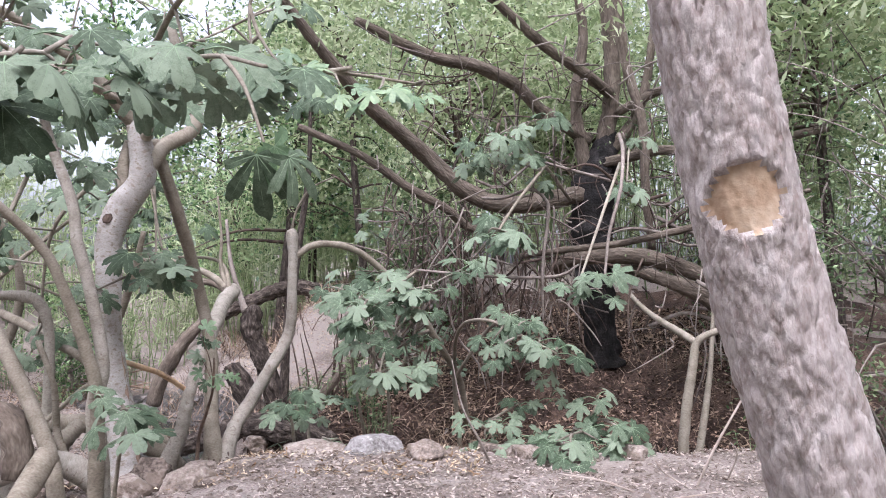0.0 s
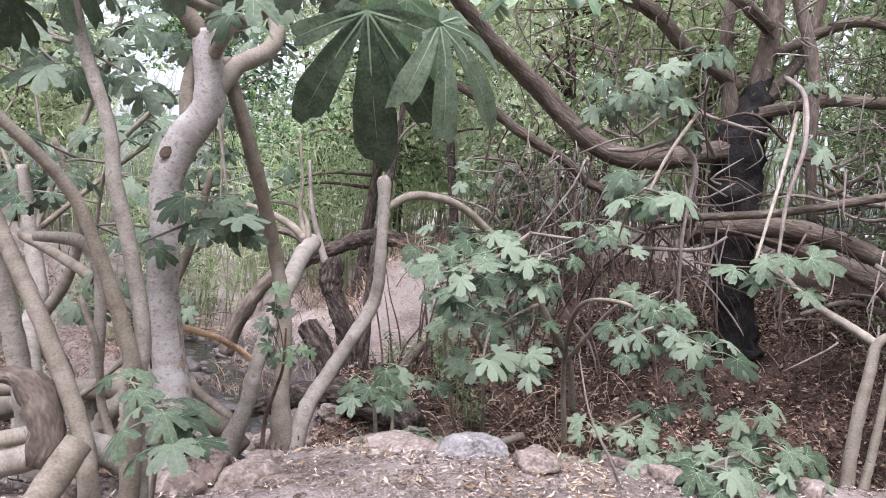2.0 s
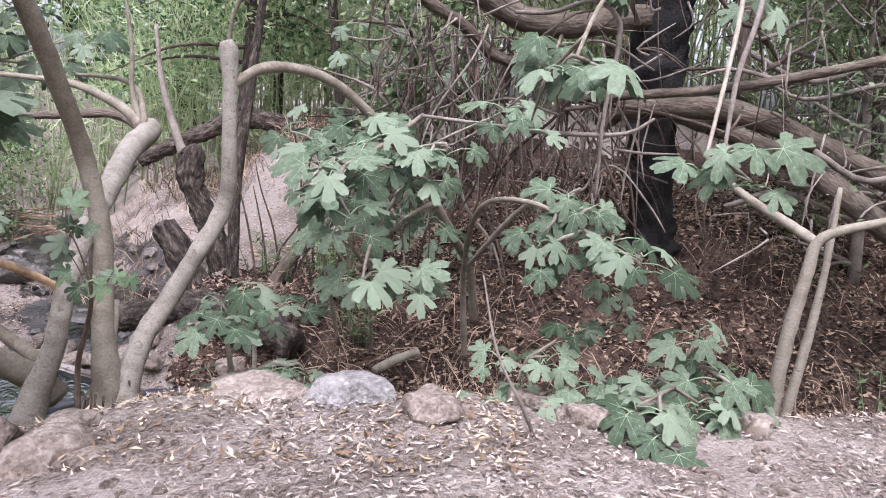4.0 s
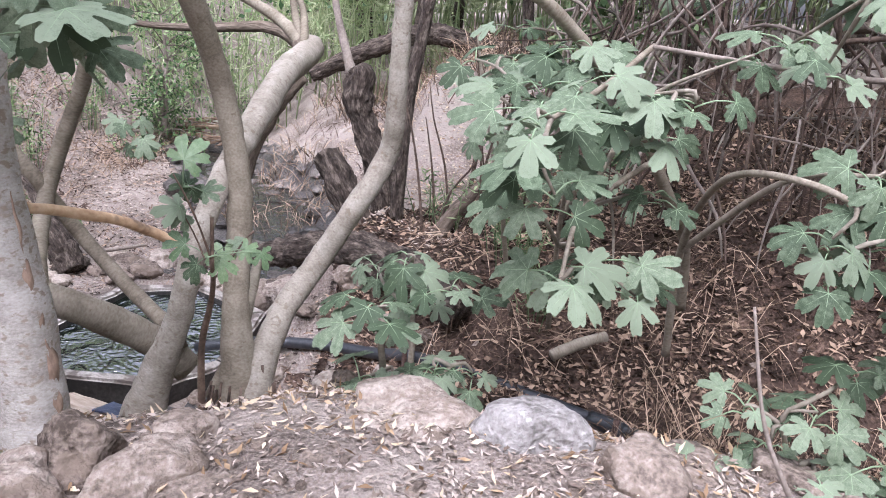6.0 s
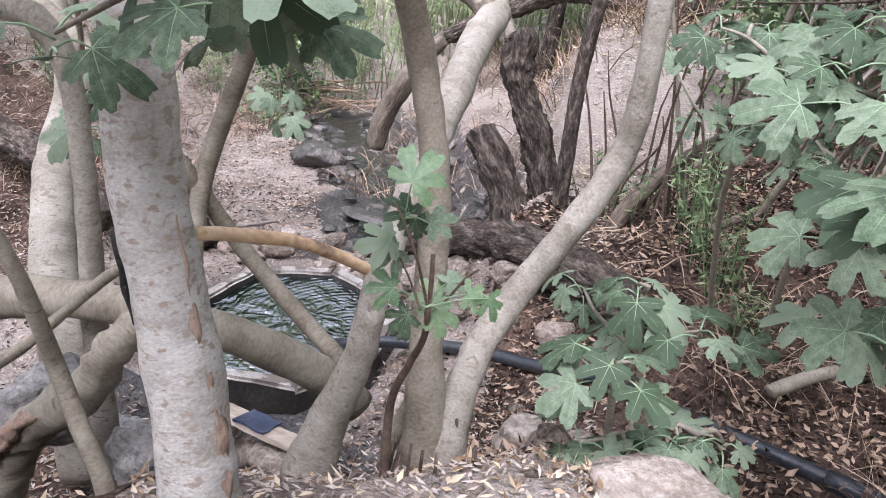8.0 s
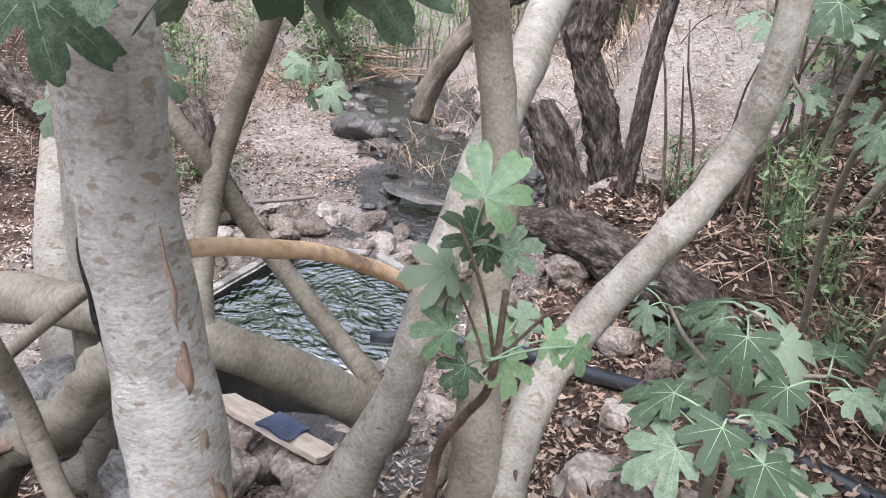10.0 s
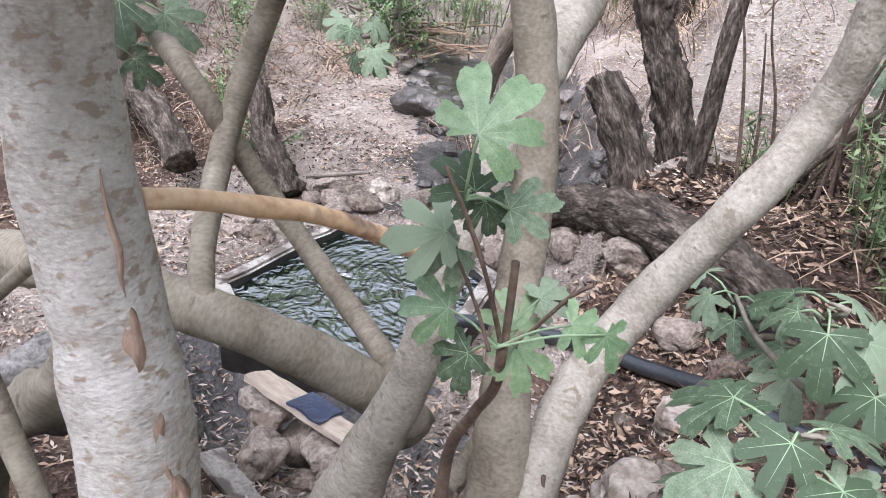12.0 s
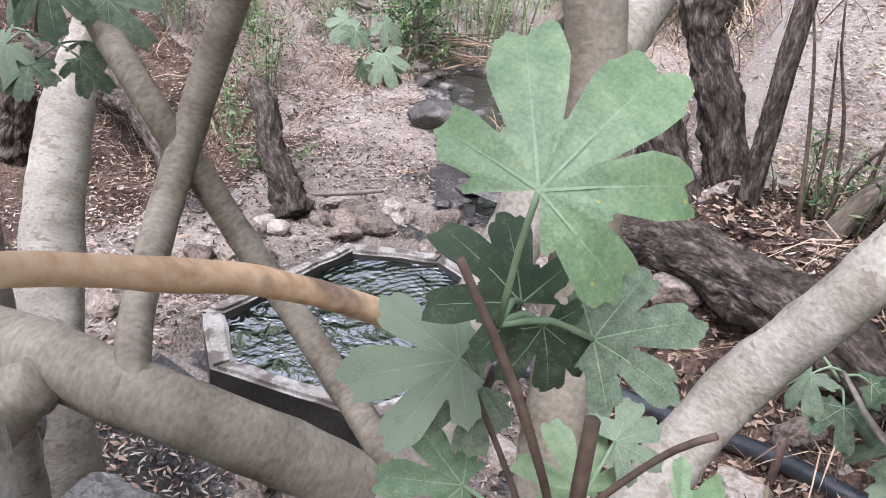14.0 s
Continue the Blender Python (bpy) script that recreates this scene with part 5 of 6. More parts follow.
fig_bush("fig branch with broad leaves above the hollow", (-0.5, 7.0, 0.9),
         [[(-0.2, 7.1, 1.2, 0.014), (-0.4, 6.6, 1.05, 0.012), (-0.55, 6.15, 0.98, 0.008)], [(-0.3, 6.9, 0.8, 0.012), (-0.42, 6.4, 0.6, 0.01), (-0.45, 6.1, 0.45, 0.007)]],
         [(-0.58, 6.00, 1.0, 0.15, 3), (-0.56, 6.02, 0.86, 0.15, 2), (-0.50, 5.95, 0.78, 0.13, 2), (-0.46, 6.20, 0.43, 0.13, 4)], 107, group="fig bushes", toward=(-0.15, -0.6, 0.8))
fig_bush("fig leaves draped over the burnt willow", (0.6, 7.6, 1.5),
         [[(1.3, 8.2, 1.9, 0.02), (0.9, 7.5, 2.2, 0.015), (0.5, 7.1, 2.3, 0.01)], [(0.7, 8.0, 1.7, 0.018), (0.6, 7.3, 1.7, 0.012), (0.5, 7.0, 1.55, 0.008)], [(1.9, 8.1, 2.4, 0.014), (1.7, 7.4, 2.3, 0.01), (1.57, 6.95, 1.95, 0.007)]],
         [(0.59, 7.00, 2.41, 0.15, 6), (0.39, 7.10, 2.30, 0.15, 6), (0.28, 7.20, 2.14, 0.14, 5), (0.73, 7.10, 2.22, 0.14, 5), (0.91, 7.00, 2.54, 0.14, 6), (0.53, 7.00, 1.65, 0.14, 6), (0.66, 7.00, 1.48, 0.14, 4),
          (0.45, 7.00, 1.56, 0.13, 4), (1.78, 7.40, 2.40, 0.12, 4), (1.57, 6.90, 1.91, 0.11, 4), (0.90, 7.30, 2.03, 0.12, 4)], 108, group="fig bushes", hang=0.15)
fig_bush("leafy fig shoots on the pale trunk", (-2.1, 5.5, 0.6),
         [[(-1.96, 5.72, 1.78, 0.01), (-1.88, 5.55, 1.5, 0.008), (-1.83, 5.42, 1.25, 0.006)]],
         [(-1.87, 5.40, 1.32, 0.13, 5), (-1.79, 5.40, 1.19, 0.14, 6), (-2.27, 5.46, 1.06, 0.11, 4)], 109, group="fig bushes")
fig_bush("low leafy fig suckers among the roots", (-1.6, 4.35, -0.1), [[(-1.66, 4.4, -0.15, 0.012), (-1.6, 4.35, 0.25, 0.01), (-1.54, 4.3, 0.5, 0.007)]],
         [(-1.55, 4.25, 0.54, 0.11, 6), (-1.48, 4.2, 0.44, 0.12, 5), (-1.72, 4.35, 0.6, 0.09, 3)], 115, group="fig bushes")
fig_bush("fig twig drooping broad leaves before the trunk", (-1.75, 5.35, 1.4), [[(-1.95, 5.65, 1.75, 0.01), (-1.85, 5.5, 1.5, 0.008), (-1.78, 5.4, 1.34, 0.005)]],
         [(-1.78, 5.4, 1.28, 0.15, 5)], 116, group="fig bushes", toward=(0.3, -0.7, 0.45), hang=0.9, stalk=0.5)
fig_bush("overhanging fig boughs with large dark leaves", (-1.5, 3.0, 2.1),
         [[(-1.9, 3.8, 2.15, 0.018), (-1.5, 3.2, 2.0, 0.014), (-1.2, 2.7, 1.85, 0.009)], [(-1.5, 4.2, 2.1, 0.016), (-1.1, 3.5, 2.02, 0.012), (-0.7, 2.9, 1.9, 0.008), (-0.42, 2.45, 1.75, 0.005)]],
         [(-1.22, 2.70, 1.83, 0.141, 5), (-1.32, 2.70, 1.75, 0.132, 4), (-1.18, 2.90, 1.87, 0.141, 5), (-1.17, 3.20, 1.88, 0.123, 5), (-1.34, 2.60, 1.83, 0.132, 4), (-1.49, 2.70, 1.60, 0.114, 3), (-1.34, 2.50, 1.85, 0.141, 4),
          (-0.92, 3.20, 1.95, 0.132, 5), (-0.75, 3.00, 1.98, 0.132, 5), (-1.09, 3.30, 2.03, 0.123, 5), (-1.19, 3.00, 1.99, 0.123, 5), (-1.5, 3.0, 2.01, 0.132, 5), (-1.6, 3.3, 1.86, 0.123, 5)], 110, group="fig bushes", toward=(0.05, -0.5, 0.8), hang=0.2)
hb = fig_bush("fig twig hanging a large leaf over the path", (-0.45, 2.5, 1.75), [[(-0.62, 2.75, 1.86, 0.008), (-0.5, 2.55, 1.72, 0.006), (-0.41, 2.44, 1.52, 0.003)]],
              [], 111, group="fig bushes")
rng = random.Random(77)
blade(hb, (-0.43, 2.40, 1.52), (0.05, -0.02, -1), (0.1, -0.9, 0.45), 0.135, DEEP[:1], rng)
blade(hb, (-0.36, 2.44, 1.52), (0.75, 0.1, -0.55), (0.3, -0.75, 0.65), 0.12, DEEP[1:], rng)
blade(hb, (-0.40, 2.46, 1.55), (0.3, 0.3, -0.6), (0.3, -0.6, 0.6), 0.12, YOUNG[:1], rng)
fig_bush("fig bough tips with bright young leaves", (-0.4, 4.1, 2.1), [[(-0.9, 4.3, 2.16, 0.012), (-0.5, 4.05, 2.14, 0.009), (-0.1, 4.1, 2.1, 0.006)]],
         [(-0.45, 4.00, 2.06, 0.10, 5), (-0.27, 4.00, 2.05, 0.10, 5), (-0.10, 4.10, 2.05, 0.09, 4), (-0.63, 4.00, 2.16, 0.1, 4)], 112, meshes=YOUNG, group="fig bushes", toward=(0, -0.6, 0.7))
rng = random.Random(5)
fig_bush("leafy fig crown above the bank", (-2.0, 5.3, 2.2),
         [[(-2.0, 5.6, 2.3, 0.03), (-1.7, 5.0, 2.5, 0.02), (-1.2, 4.2, 2.6, 0.014), (-0.7, 3.6, 2.5, 0.01)], [(-2.3, 5.4, 2.5, 0.03), (-2.8, 5.0, 2.4, 0.02), (-3.2, 5.2, 2.1, 0.012)], [(-2.5, 6.1, 1.9, 0.02), (-2.9, 6.2, 1.5, 0.014), (-3.1, 6.4, 0.8, 0.01)]],
         [(-0.75, 3.60, 2.09), (-0.61, 3.50, 2.02), (-0.88, 3.70, 2.02), (-1.32, 4.40, 2.05), (-2.35, 4.80, 1.87), (-2.12, 5.00, 1.87), (-2.73, 5.80, 1.68), (-2.93, 5.80, 1.48), (-2.55, 4.80, 1.99), (-2.15, 4.90, 2.07),
          (-1.65, 4.50, 2.32), (-3.14, 5.60, 1.65), (-2.94, 5.00, 2.19), (-2.60, 6.30, 1.73), (-3.08, 6.50, 0.73), (-3.21, 6.50, 0.55), (-2.7, 6.4, 1.1), (-3.4, 6.2, 1.3)]
         + [(rng.uniform(-3.8, -0.9), rng.uniform(4.2, 6.6), rng.uniform(2.2, 3.3)) for _ in range(16)]
         + [(rng.uniform(-4.2, -1.6), rng.uniform(3.8, 6.2), rng.uniform(2.2, 3.6)) for _ in range(14)], 113, 0.125, 5, group="fig bushes", hang=0.15)
rng = random.Random(44)
fig_bush("dense dark fig crown beyond the pale trunk", (-4.0, 7.6, 1.2),
         [[(-4.3, 7.5, 0.9, 0.03), (-4.2, 7.7, 1.5, 0.026), (-4.0, 7.9, 2.2, 0.02), (-3.7, 7.9, 3.2, 0.014), (-3.5, 7.8, 3.8, 0.008)], [(-4.15, 7.4, 1.0, 0.025), (-3.6, 7.7, 1.6, 0.018), (-3.0, 7.9, 2.1, 0.012)], [(-4.4, 7.5, 1.2, 0.022), (-4.8, 7.7, 1.8, 0.014)]],
         [(rng.uniform(-4.9, -2.4), rng.uniform(7.5, 8.5), rng.uniform(1.3, 2.7)) for _ in range(28)] + [(rng.uniform(-5.2, -2.6), rng.uniform(7.3, 8.4), rng.uniform(2.7, 4.0)) for _ in range(26)], 118, 0.13, 5, group="fig bushes", hang=0.1)
fig_bush("fig twig hanging down over the creek path", (-3.2, 7.85, 0.9), [[(-3.7, 7.2, 1.1, 0.014), (-3.45, 7.6, 0.9, 0.011), (-3.22, 7.85, 0.62, 0.008), (-3.17, 7.85, 0.38, 0.005)]],
         [(-3.2, 7.84, 0.48, 0.10, 4), (-3.14, 7.84, 0.34, 0.10, 4)], 114, group="fig bushes", hang=0.3)
rng = random.Random(31)
fig_bush("shaded fig thicket above the hanging roots", (-0.6, 9.3, -0.3),
         [[(-0.8, 9.3, -0.4, 0.03), (-0.75, 9.1, 0.5, 0.022), (-0.6, 8.9, 1.3, 0.014), (-0.5, 8.8, 2.0, 0.009)], [(-0.6, 9.3, -0.4, 0.026), (-0.3, 9.0, 0.5, 0.02), (0.0, 8.8, 1.2, 0.012)],
          [(-0.95, 9.4, -0.4, 0.024), (-1.15, 9.3, 0.4, 0.017), (-1.3, 9.2, 1.1, 0.01)], [(-0.7, 9.3, -0.4, 0.02), (-0.9, 8.8, 0.1, 0.014), (-1.0, 8.5, 0.5, 0.008)]],
         [(rng.uniform(-1.25, 0.1), rng.uniform(8.5, 9.3), rng.uniform(0.15, 1.9)) for _ in range(18)], 117, 0.12, 3, group="fig bushes")


def build_bare_shrub():
    rng = random.Random(66)
    sh = thing("shrub", "thin bare brown shrub stems behind the log", "shrub", (-1.2, 9.3, -0.4))
    for k in range(16):
        x, y = rng.uniform(-1.55, -0.75), rng.uniform(8.9, 9.6)
        z, h, b = height(x, y), rng.uniform(0.6, 1.7), rng.gauss(0.05, 0.22)
        limb("stem", [(x, y, z - 0.03, 0.013), (x + b * 0.3, y, z + h * 0.4, 0.010), (x + b * 0.8 + rng.gauss(0, 0.05), y - 0.05, z + h * 0.75, 0.007), (x + b, y - 0.1, z + h, 0.004)], M_twig_brown, sh, sides=6, step=0.1, seed=k)
    for k, q in enumerate([[(-1.45, 8.95, -0.45, 0.06), (-1.32, 9.05, -0.2, 0.055), (-1.1, 9.2, 0.05, 0.045), (-0.85, 9.3, 0.25, 0.03)], [(-1.2, 8.7, -0.5, 0.035), (-0.95, 8.8, -0.3, 0.032), (-0.65, 8.9, -0.12, 0.026)]]):
        limb("low_stem", q, M_bough, sh, "thick leaning brown stem", sides=10, seed=30 + k)


build_bare_shrub()


def build_sucker():
    s = thing("fig_sucker", "young fig sucker with large fresh leaves", "fig bush", (-1.75, 6.05, -0.4))
    limb("stem", [(-1.78, 6.1, -0.45, 0.016), (-1.75, 6.05, -0.03, 0.013), (-1.66, 5.95, 0.2, 0.011), (-1.59, 5.85, 0.35, 0.009), (-1.57, 5.8, 0.46, 0.007)], M_shoot, s, sides=10, step=0.02)
    limb("shoot", [(-1.57, 5.8, 0.46, 0.0042), (-1.575, 5.73, 0.60, 0.0032), (-1.595, 5.69, 0.70, 0.003), (-1.615, 5.665, 0.765, 0.0026)], M_shoot, s, sides=10, step=0.015, rough=0.15)
    limb("shoot", [(-1.58, 5.78, 0.46, 0.003), (-1.61, 5.78, 0.53, 0.0026), (-1.66, 5.78, 0.62, 0.002)], M_shoot, s, sides=8, step=0.015, rough=0.15)
    limb("cut_stub", [(-1.57, 5.81, 0.42, 0.006), (-1.565, 5.8, 0.5, 0.006), (-1.565, 5.8, 0.60, 0.0062)], M_shoot, s, "red-brown cut stub", sides=10, step=0.02)
    limb("side_twig", [(-1.62, 5.92, 0.34, 0.0032), (-1.56, 5.95, 0.43, 0.0035), (-1.52, 5.95, 0.49, 0.0035), (-1.49, 5.95, 0.52, 0.0035)], M_shoot, s, sides=8, step=0.02)
    rng = random.Random(9)
    right, up, back = Vector((0.885, 0.465, 0)), Vector((-0.2, 0.38, 0.9)), Vector((0.42, -0.8, 0.43))
    soup = Soup()
    for hub, a, b, tilt, size, young in [
            ((-1.578, 5.664, 0.812), 0.62, 0.75, (0, 0, 0.25), 0.092, 1), ((-1.60, 5.72, 0.72), -0.7, 0.6, (0, 0, 0.5), 0.061, 0), ((-1.56, 5.74, 0.70), 0.9, 0.25, (0, 0, 0.8), 0.061, 0),
            ((-1.585, 5.72, 0.71), 0.1, -0.4, (0, 0, 1.2), 0.050, 0), ((-1.66, 5.77, 0.63), -1, -0.15, (0, 0, 0.4), 0.079, 0), ((-1.65, 5.79, 0.60), -0.9, -0.6, (0, 0, 0.4), 0.061, 0),
            ((-1.655, 5.79, 0.50), -0.95, 0.05, (0, 0, 0.2), 0.072, 1), ((-1.62, 5.8, 0.43), -0.8, -0.6, (0, 0, 0.3), 0.068, 0), ((-1.56, 5.84, 0.44), 0.2, -1, (0, 0, 0.3), 0.072, 1),
            ((-1.50, 5.9, 0.47), 0.9, -0.3, (0, 0, 0.4), 0.061, 1), ((-1.45, 5.92, 0.46), 0.3, -0.95, (0.4, 0, 0), 0.058, 1), ((-1.60, 5.95, 0.40), -0.3, 0.8, (0, 0, 0.6), 0.072, 1), ((-1.58, 5.98, 0.45), 0.8, 0.3, (0, 0, 0.9), 0.065, 0)]:
        blade(s, hub, right * a + up * b + back * rng.uniform(-0.15, 0.15), back + Vector(tilt), size, YOUNG if young else LEAVES, rng)
        root = Vector((-1.57, 5.78, 0.47)) if hub[2] < 0.56 else Vector((-1.6, 5.69, 0.72)) if hub[0] > -1.62 else Vector((-1.65, 5.78, 0.60))
        v, f = tube_data([(*root, 0.0022), (*((root + Vector(hub)) / 2 + Vector((0, 0, 0.008))), 0.002), (*hub, 0.0018)], 6, 0.02, 0)
        soup.add(v, f)
    tagged(part("stalk_growth", soup.mesh("stalk_growth", [M_vein]), s, "pale green leaf stalks"), kind="stuff")


build_sucker()


# ---- small leaves, reeds, straw and litter ----
def leaf_cloud(name, points, length, width, material, seed, flat=0.0, down=0.0, curl=0.15, scatter=0.0, jitter=0.4):
    """One mesh of many small pointed leaves about the points; flat: how level they lie; down: how far they hang."""
    g = np.random.default_rng(seed)
    p = np.asarray(points, float)
    n = len(p)
    p = p + g.normal(0, 1, (n, 3)) * scatter
    d = g.normal(0, 1, (n, 3))
    d[:, 2] = d[:, 2] * (1 - flat) - down
    d /= np.linalg.norm(d, axis=1)[:, None]
    u = g.normal(0, 1, (n, 3))
    u[:, 2] += flat * 4
    s = np.cross(d, u)
    s /= np.linalg.norm(s, axis=1)[:, None]
    nn = np.cross(s, d)
    ln = (length * (1 + jitter * g.uniform(-1, 1, n)))[:, None]
    w = (width * (1 + jitter * g.uniform(-1, 1, n)))[:, None]
    c = nn * ln * curl * g.uniform(-1, 1, n)[:, None]
    v = np.stack([p, p + d * ln * 0.45 + s * w / 2 + c, p + d * ln, p + d * ln * 0.45 - s * w / 2 + c], 1).reshape(-1, 3)
    f = np.arange(4 * n).reshape(-1, 4)
    me = bpy.data.meshes.new(name)
    me.vertices.add(4 * n)
    me.vertices.foreach_set("co", v.ravel())
    me.loops.add(4 * n)
    me.loops.foreach_set("vertex_index", f.ravel())
    me.polygons.add(n)
    me.polygons.foreach_set("loop_start", np.arange(0, 4 * n, 4))
    me.materials.append(material)
    me.update(calc_edges=True)
    me.validate()
    return me


def build_willow_crown():
    rng = random.Random(21)
    pts = []
    for k in range(210):
        x, y, z = rng.uniform(-1.9, 4.4), rng.uniform(6.9, 11.6), rng.uniform(3.4, 5.2)
        for j in range(42):
            pts.append((x + rng.gauss(0, 0.2), y + rng.gauss(0, 0.2), z + rng.gauss(0, 0.22)))
    tagged(part("crown", leaf_cloud("crown", pts, 0.12, 0.035, M_reed, 22, 0.1, 0.4), willow, "narrow green willow leaves"), kind="stuff")


build_willow_crown()


def litter(name, label, n, box, length, width, material, seed, keep=None, lift=0.008, flat=0.8):
    rng = random.Random(seed)
    pts = []
    while len(pts) < n:
        x, y = rng.uniform(box[0], box[1]), rng.uniform(box[2], box[3])
        if keep and not keep(x, y):
            continue
        if abs(x + 3.5) < 0.85 and abs(y - 8.55) < 0.95 or (y > 9.4 and abs(x - creek_x(y)) < creek_half(y) + 0.3):
            continue
        if noise.noise(Vector((x * 1.3, y * 1.3, seed))) < rng.uniform(-0.7, 0.3):
            continue
        pts.append((x, y, height(x, y) + lift + rng.uniform(0, 0.015)))
    tagged(new(name, leaf_cloud(name, pts, length, width, material, seed, flat)), label, "leaf litter", kind="stuff")


litter("leaf_litter", "pale dry willow leaves strewn on the path edge", 19000, (-3.6, 2.2, 3.2, 6.7), 0.038, 0.011, M_litter_pale, 1, lambda x, y: x > -2.35 or y < 5.3)
litter("leaf_litter", "dry willow leaves scattered over the trodden path", 9000, (-4.5, 3.5, -1.5, 3.4), 0.038, 0.011, M_litter_pale, 6)
litter("leaf_litter", "yellow curled leaves heaped about the fig roots", 1700, (-2.6, 0.3, 5.3, 6.6), 0.05, 0.014, M_litter_yellow, 2, flat=0.55)
litter("leaf_litter", "brown fallen leaves filling the hollow", 42000, (-2.1, 4.4, 6.3, 10.6), 0.058, 0.024, M_litter, 3, lambda x, y: x > -2.1 + 0.9 * max(0, y - 9.0), flat=0.55)
litter("leaf_litter", "pale leaf litter over the gully floor", 36000, (-9.0, -1.2, 6.4, 14.5), 0.05, 0.012, M_litter_pale, 4, lambda x, y: x < creek_x(y) or y < 9.6 or (x * 7 + y * 13) % 1 < 0.7)
litter("leaf_litter", "brown leaves scattered over the gully floor", 14000, (-9.0, -1.0, 6.2, 13.5), 0.055, 0.018, M_litter, 5, lambda x, y: x < creek_x(y) - 0.8 or y < 9.6)


litter("leaf_litter", "yellowish dry leaves and straw bits on the sandy bank", 5200, (-3.4, -0.4, 9.6, 13.0), 0.05, 0.012, M_litter_yellow, 9, lambda x, y: x > creek_x(y) + 0.9)


def strands(name, label, roots, length, width, material, seed, droop=0.6, spread=0.5, up=0.8, category="dry grass"):
    """Long narrow blades in three pieces each, bending over."""
    g = np.random.default_rng(seed)
    p = np.asarray(roots, float)
    n = len(p)
    d = g.normal(0, spread, (n, 3))
    d[:, 2] = up
    d /= np.linalg.norm(d, axis=1)[:, None]
    ln = (length * g.uniform(0.5, 1.4, n))[:, None]
    side = np.cross(d, g.normal(0, 1, (n, 3)))
    side *= (width / 2 * g.uniform(0.6, 1.3, n) / np.linalg.norm(side, axis=1))[:, None]
    rows = []
    for t, k in ((0, 1), (0.4, 0.9), (0.75, 0.7), (1.0, 0.12)):
        q = p + d * ln * t
        q[:, 2] -= (droop * ln[:, 0] * t * t)
        out = d.copy()
        out[:, 2] = 0
        q += out * ln * droop * 0.5 * t * t
        rows += [q - side * k, q + side * k]
    v = np.stack(rows, 1).reshape(-1, 3)
    b = (np.arange(n) * 8)[:, None]
    f = np.concatenate([b + np.array([[2 * j, 2 * j + 1, 2 * j + 3, 2 * j + 2]]) for j in range(3)], 1).reshape(-1, 4)
    me = bpy.data.meshes.new(name)
    me.from_pydata(v.tolist(), [], f.tolist())
    me.materials.append(material)
    me.update()
    return tagged(new(name, me), label, category, kind="stuff") if label else me


def on_ground(n, box, seed, lift=0.0):
    rng = random.Random(seed)
    out = []
    while len(out) < n:
        x, y = rng.uniform(box[0], box[1]), rng.uniform(box[2], box[3])
        if noise.noise(Vector((x * 0.9, y * 0.9, seed * 3.0))) > rng.uniform(-0.5, 0.4):
            out.append((x, y, height(x, y) + lift))
    return out


strands("dry_grass", "tangled dry grass and reed straw on the slope", on_ground(4200, (0.1, 4.6, 7.5, 10.5), 7), 0.24, 0.006, M_straw, 7, 0.9, 0.9, 0.5)
strands("dry_grass", "brown dead grass below the fig bush", on_ground(600, (-1.6, 0.6, 7.9, 8.9), 8, 0.1), 0.3, 0.007, M_straw, 8, 1.1, 0.7, 0.5)
strands("dry_grass", "dry pale grass along the creek path", on_ground(2600, (-8.5, -5.9, 9.2, 13.8), 9), 0.36, 0.008, M_straw, 9, 0.5, 0.5, 0.8)
strands("dry_grass", "dry yellow grass on the sandy bank", on_ground(3000, (-4.5, -0.4, 11.0, 15.5), 10), 0.4, 0.009, M_straw, 10, 0.4, 0.4, 0.8)
strands("dry_grass", "thin dry weeds beneath the bushes", on_ground(500, (-0.1, 1.2, 6.1, 7.4), 11), 0.45, 0.004, M_straw, 11, 0.3, 0.5, 0.9)


def weed(label, x, y, h, n, seed, material=None, spread=0.25, length=0.07, width=0.014):
    rng = random.Random(seed)
    z = height(x, y)
    ob = thing("weed", label, "weed", (x, y, z), "weeds")
    soup, pts = Soup(), []
    for i in range(n):
        a, r = rng.uniform(0, 6.28), rng.uniform(0, spread)
        bx, by = x + r * 0.5 * math.cos(a), y + r * 0.5 * math.sin(a)
        tx, ty, tz = x + r * 1.4 * math.cos(a), y + r * 1.4 * math.sin(a), z + h * rng.uniform(0.6, 1.1)
        v, f = tube_data([(bx, by, z - 0.02, 0.004), ((bx + tx) / 2, (by + ty) / 2, (z + tz) / 2 + 0.03, 0.003), (tx, ty, tz, 0.0015)], 4, 0.1, 0)
        soup.add(v, f)
        for k in range(16):
            t = rng.uniform(0.25, 1)
            pts.append((bx + (tx - bx) * t, by + (ty - by) * t, z + (tz - z) * t))
    tagged(part("stalk_growth", soup.mesh("stalk_growth", [M_weed]), ob), kind="stuff")
    tagged(part("leaves", leaf_cloud("leaves", pts, length, width, material or M_weed, seed, 0.3, 0.1), ob), kind="stuff")


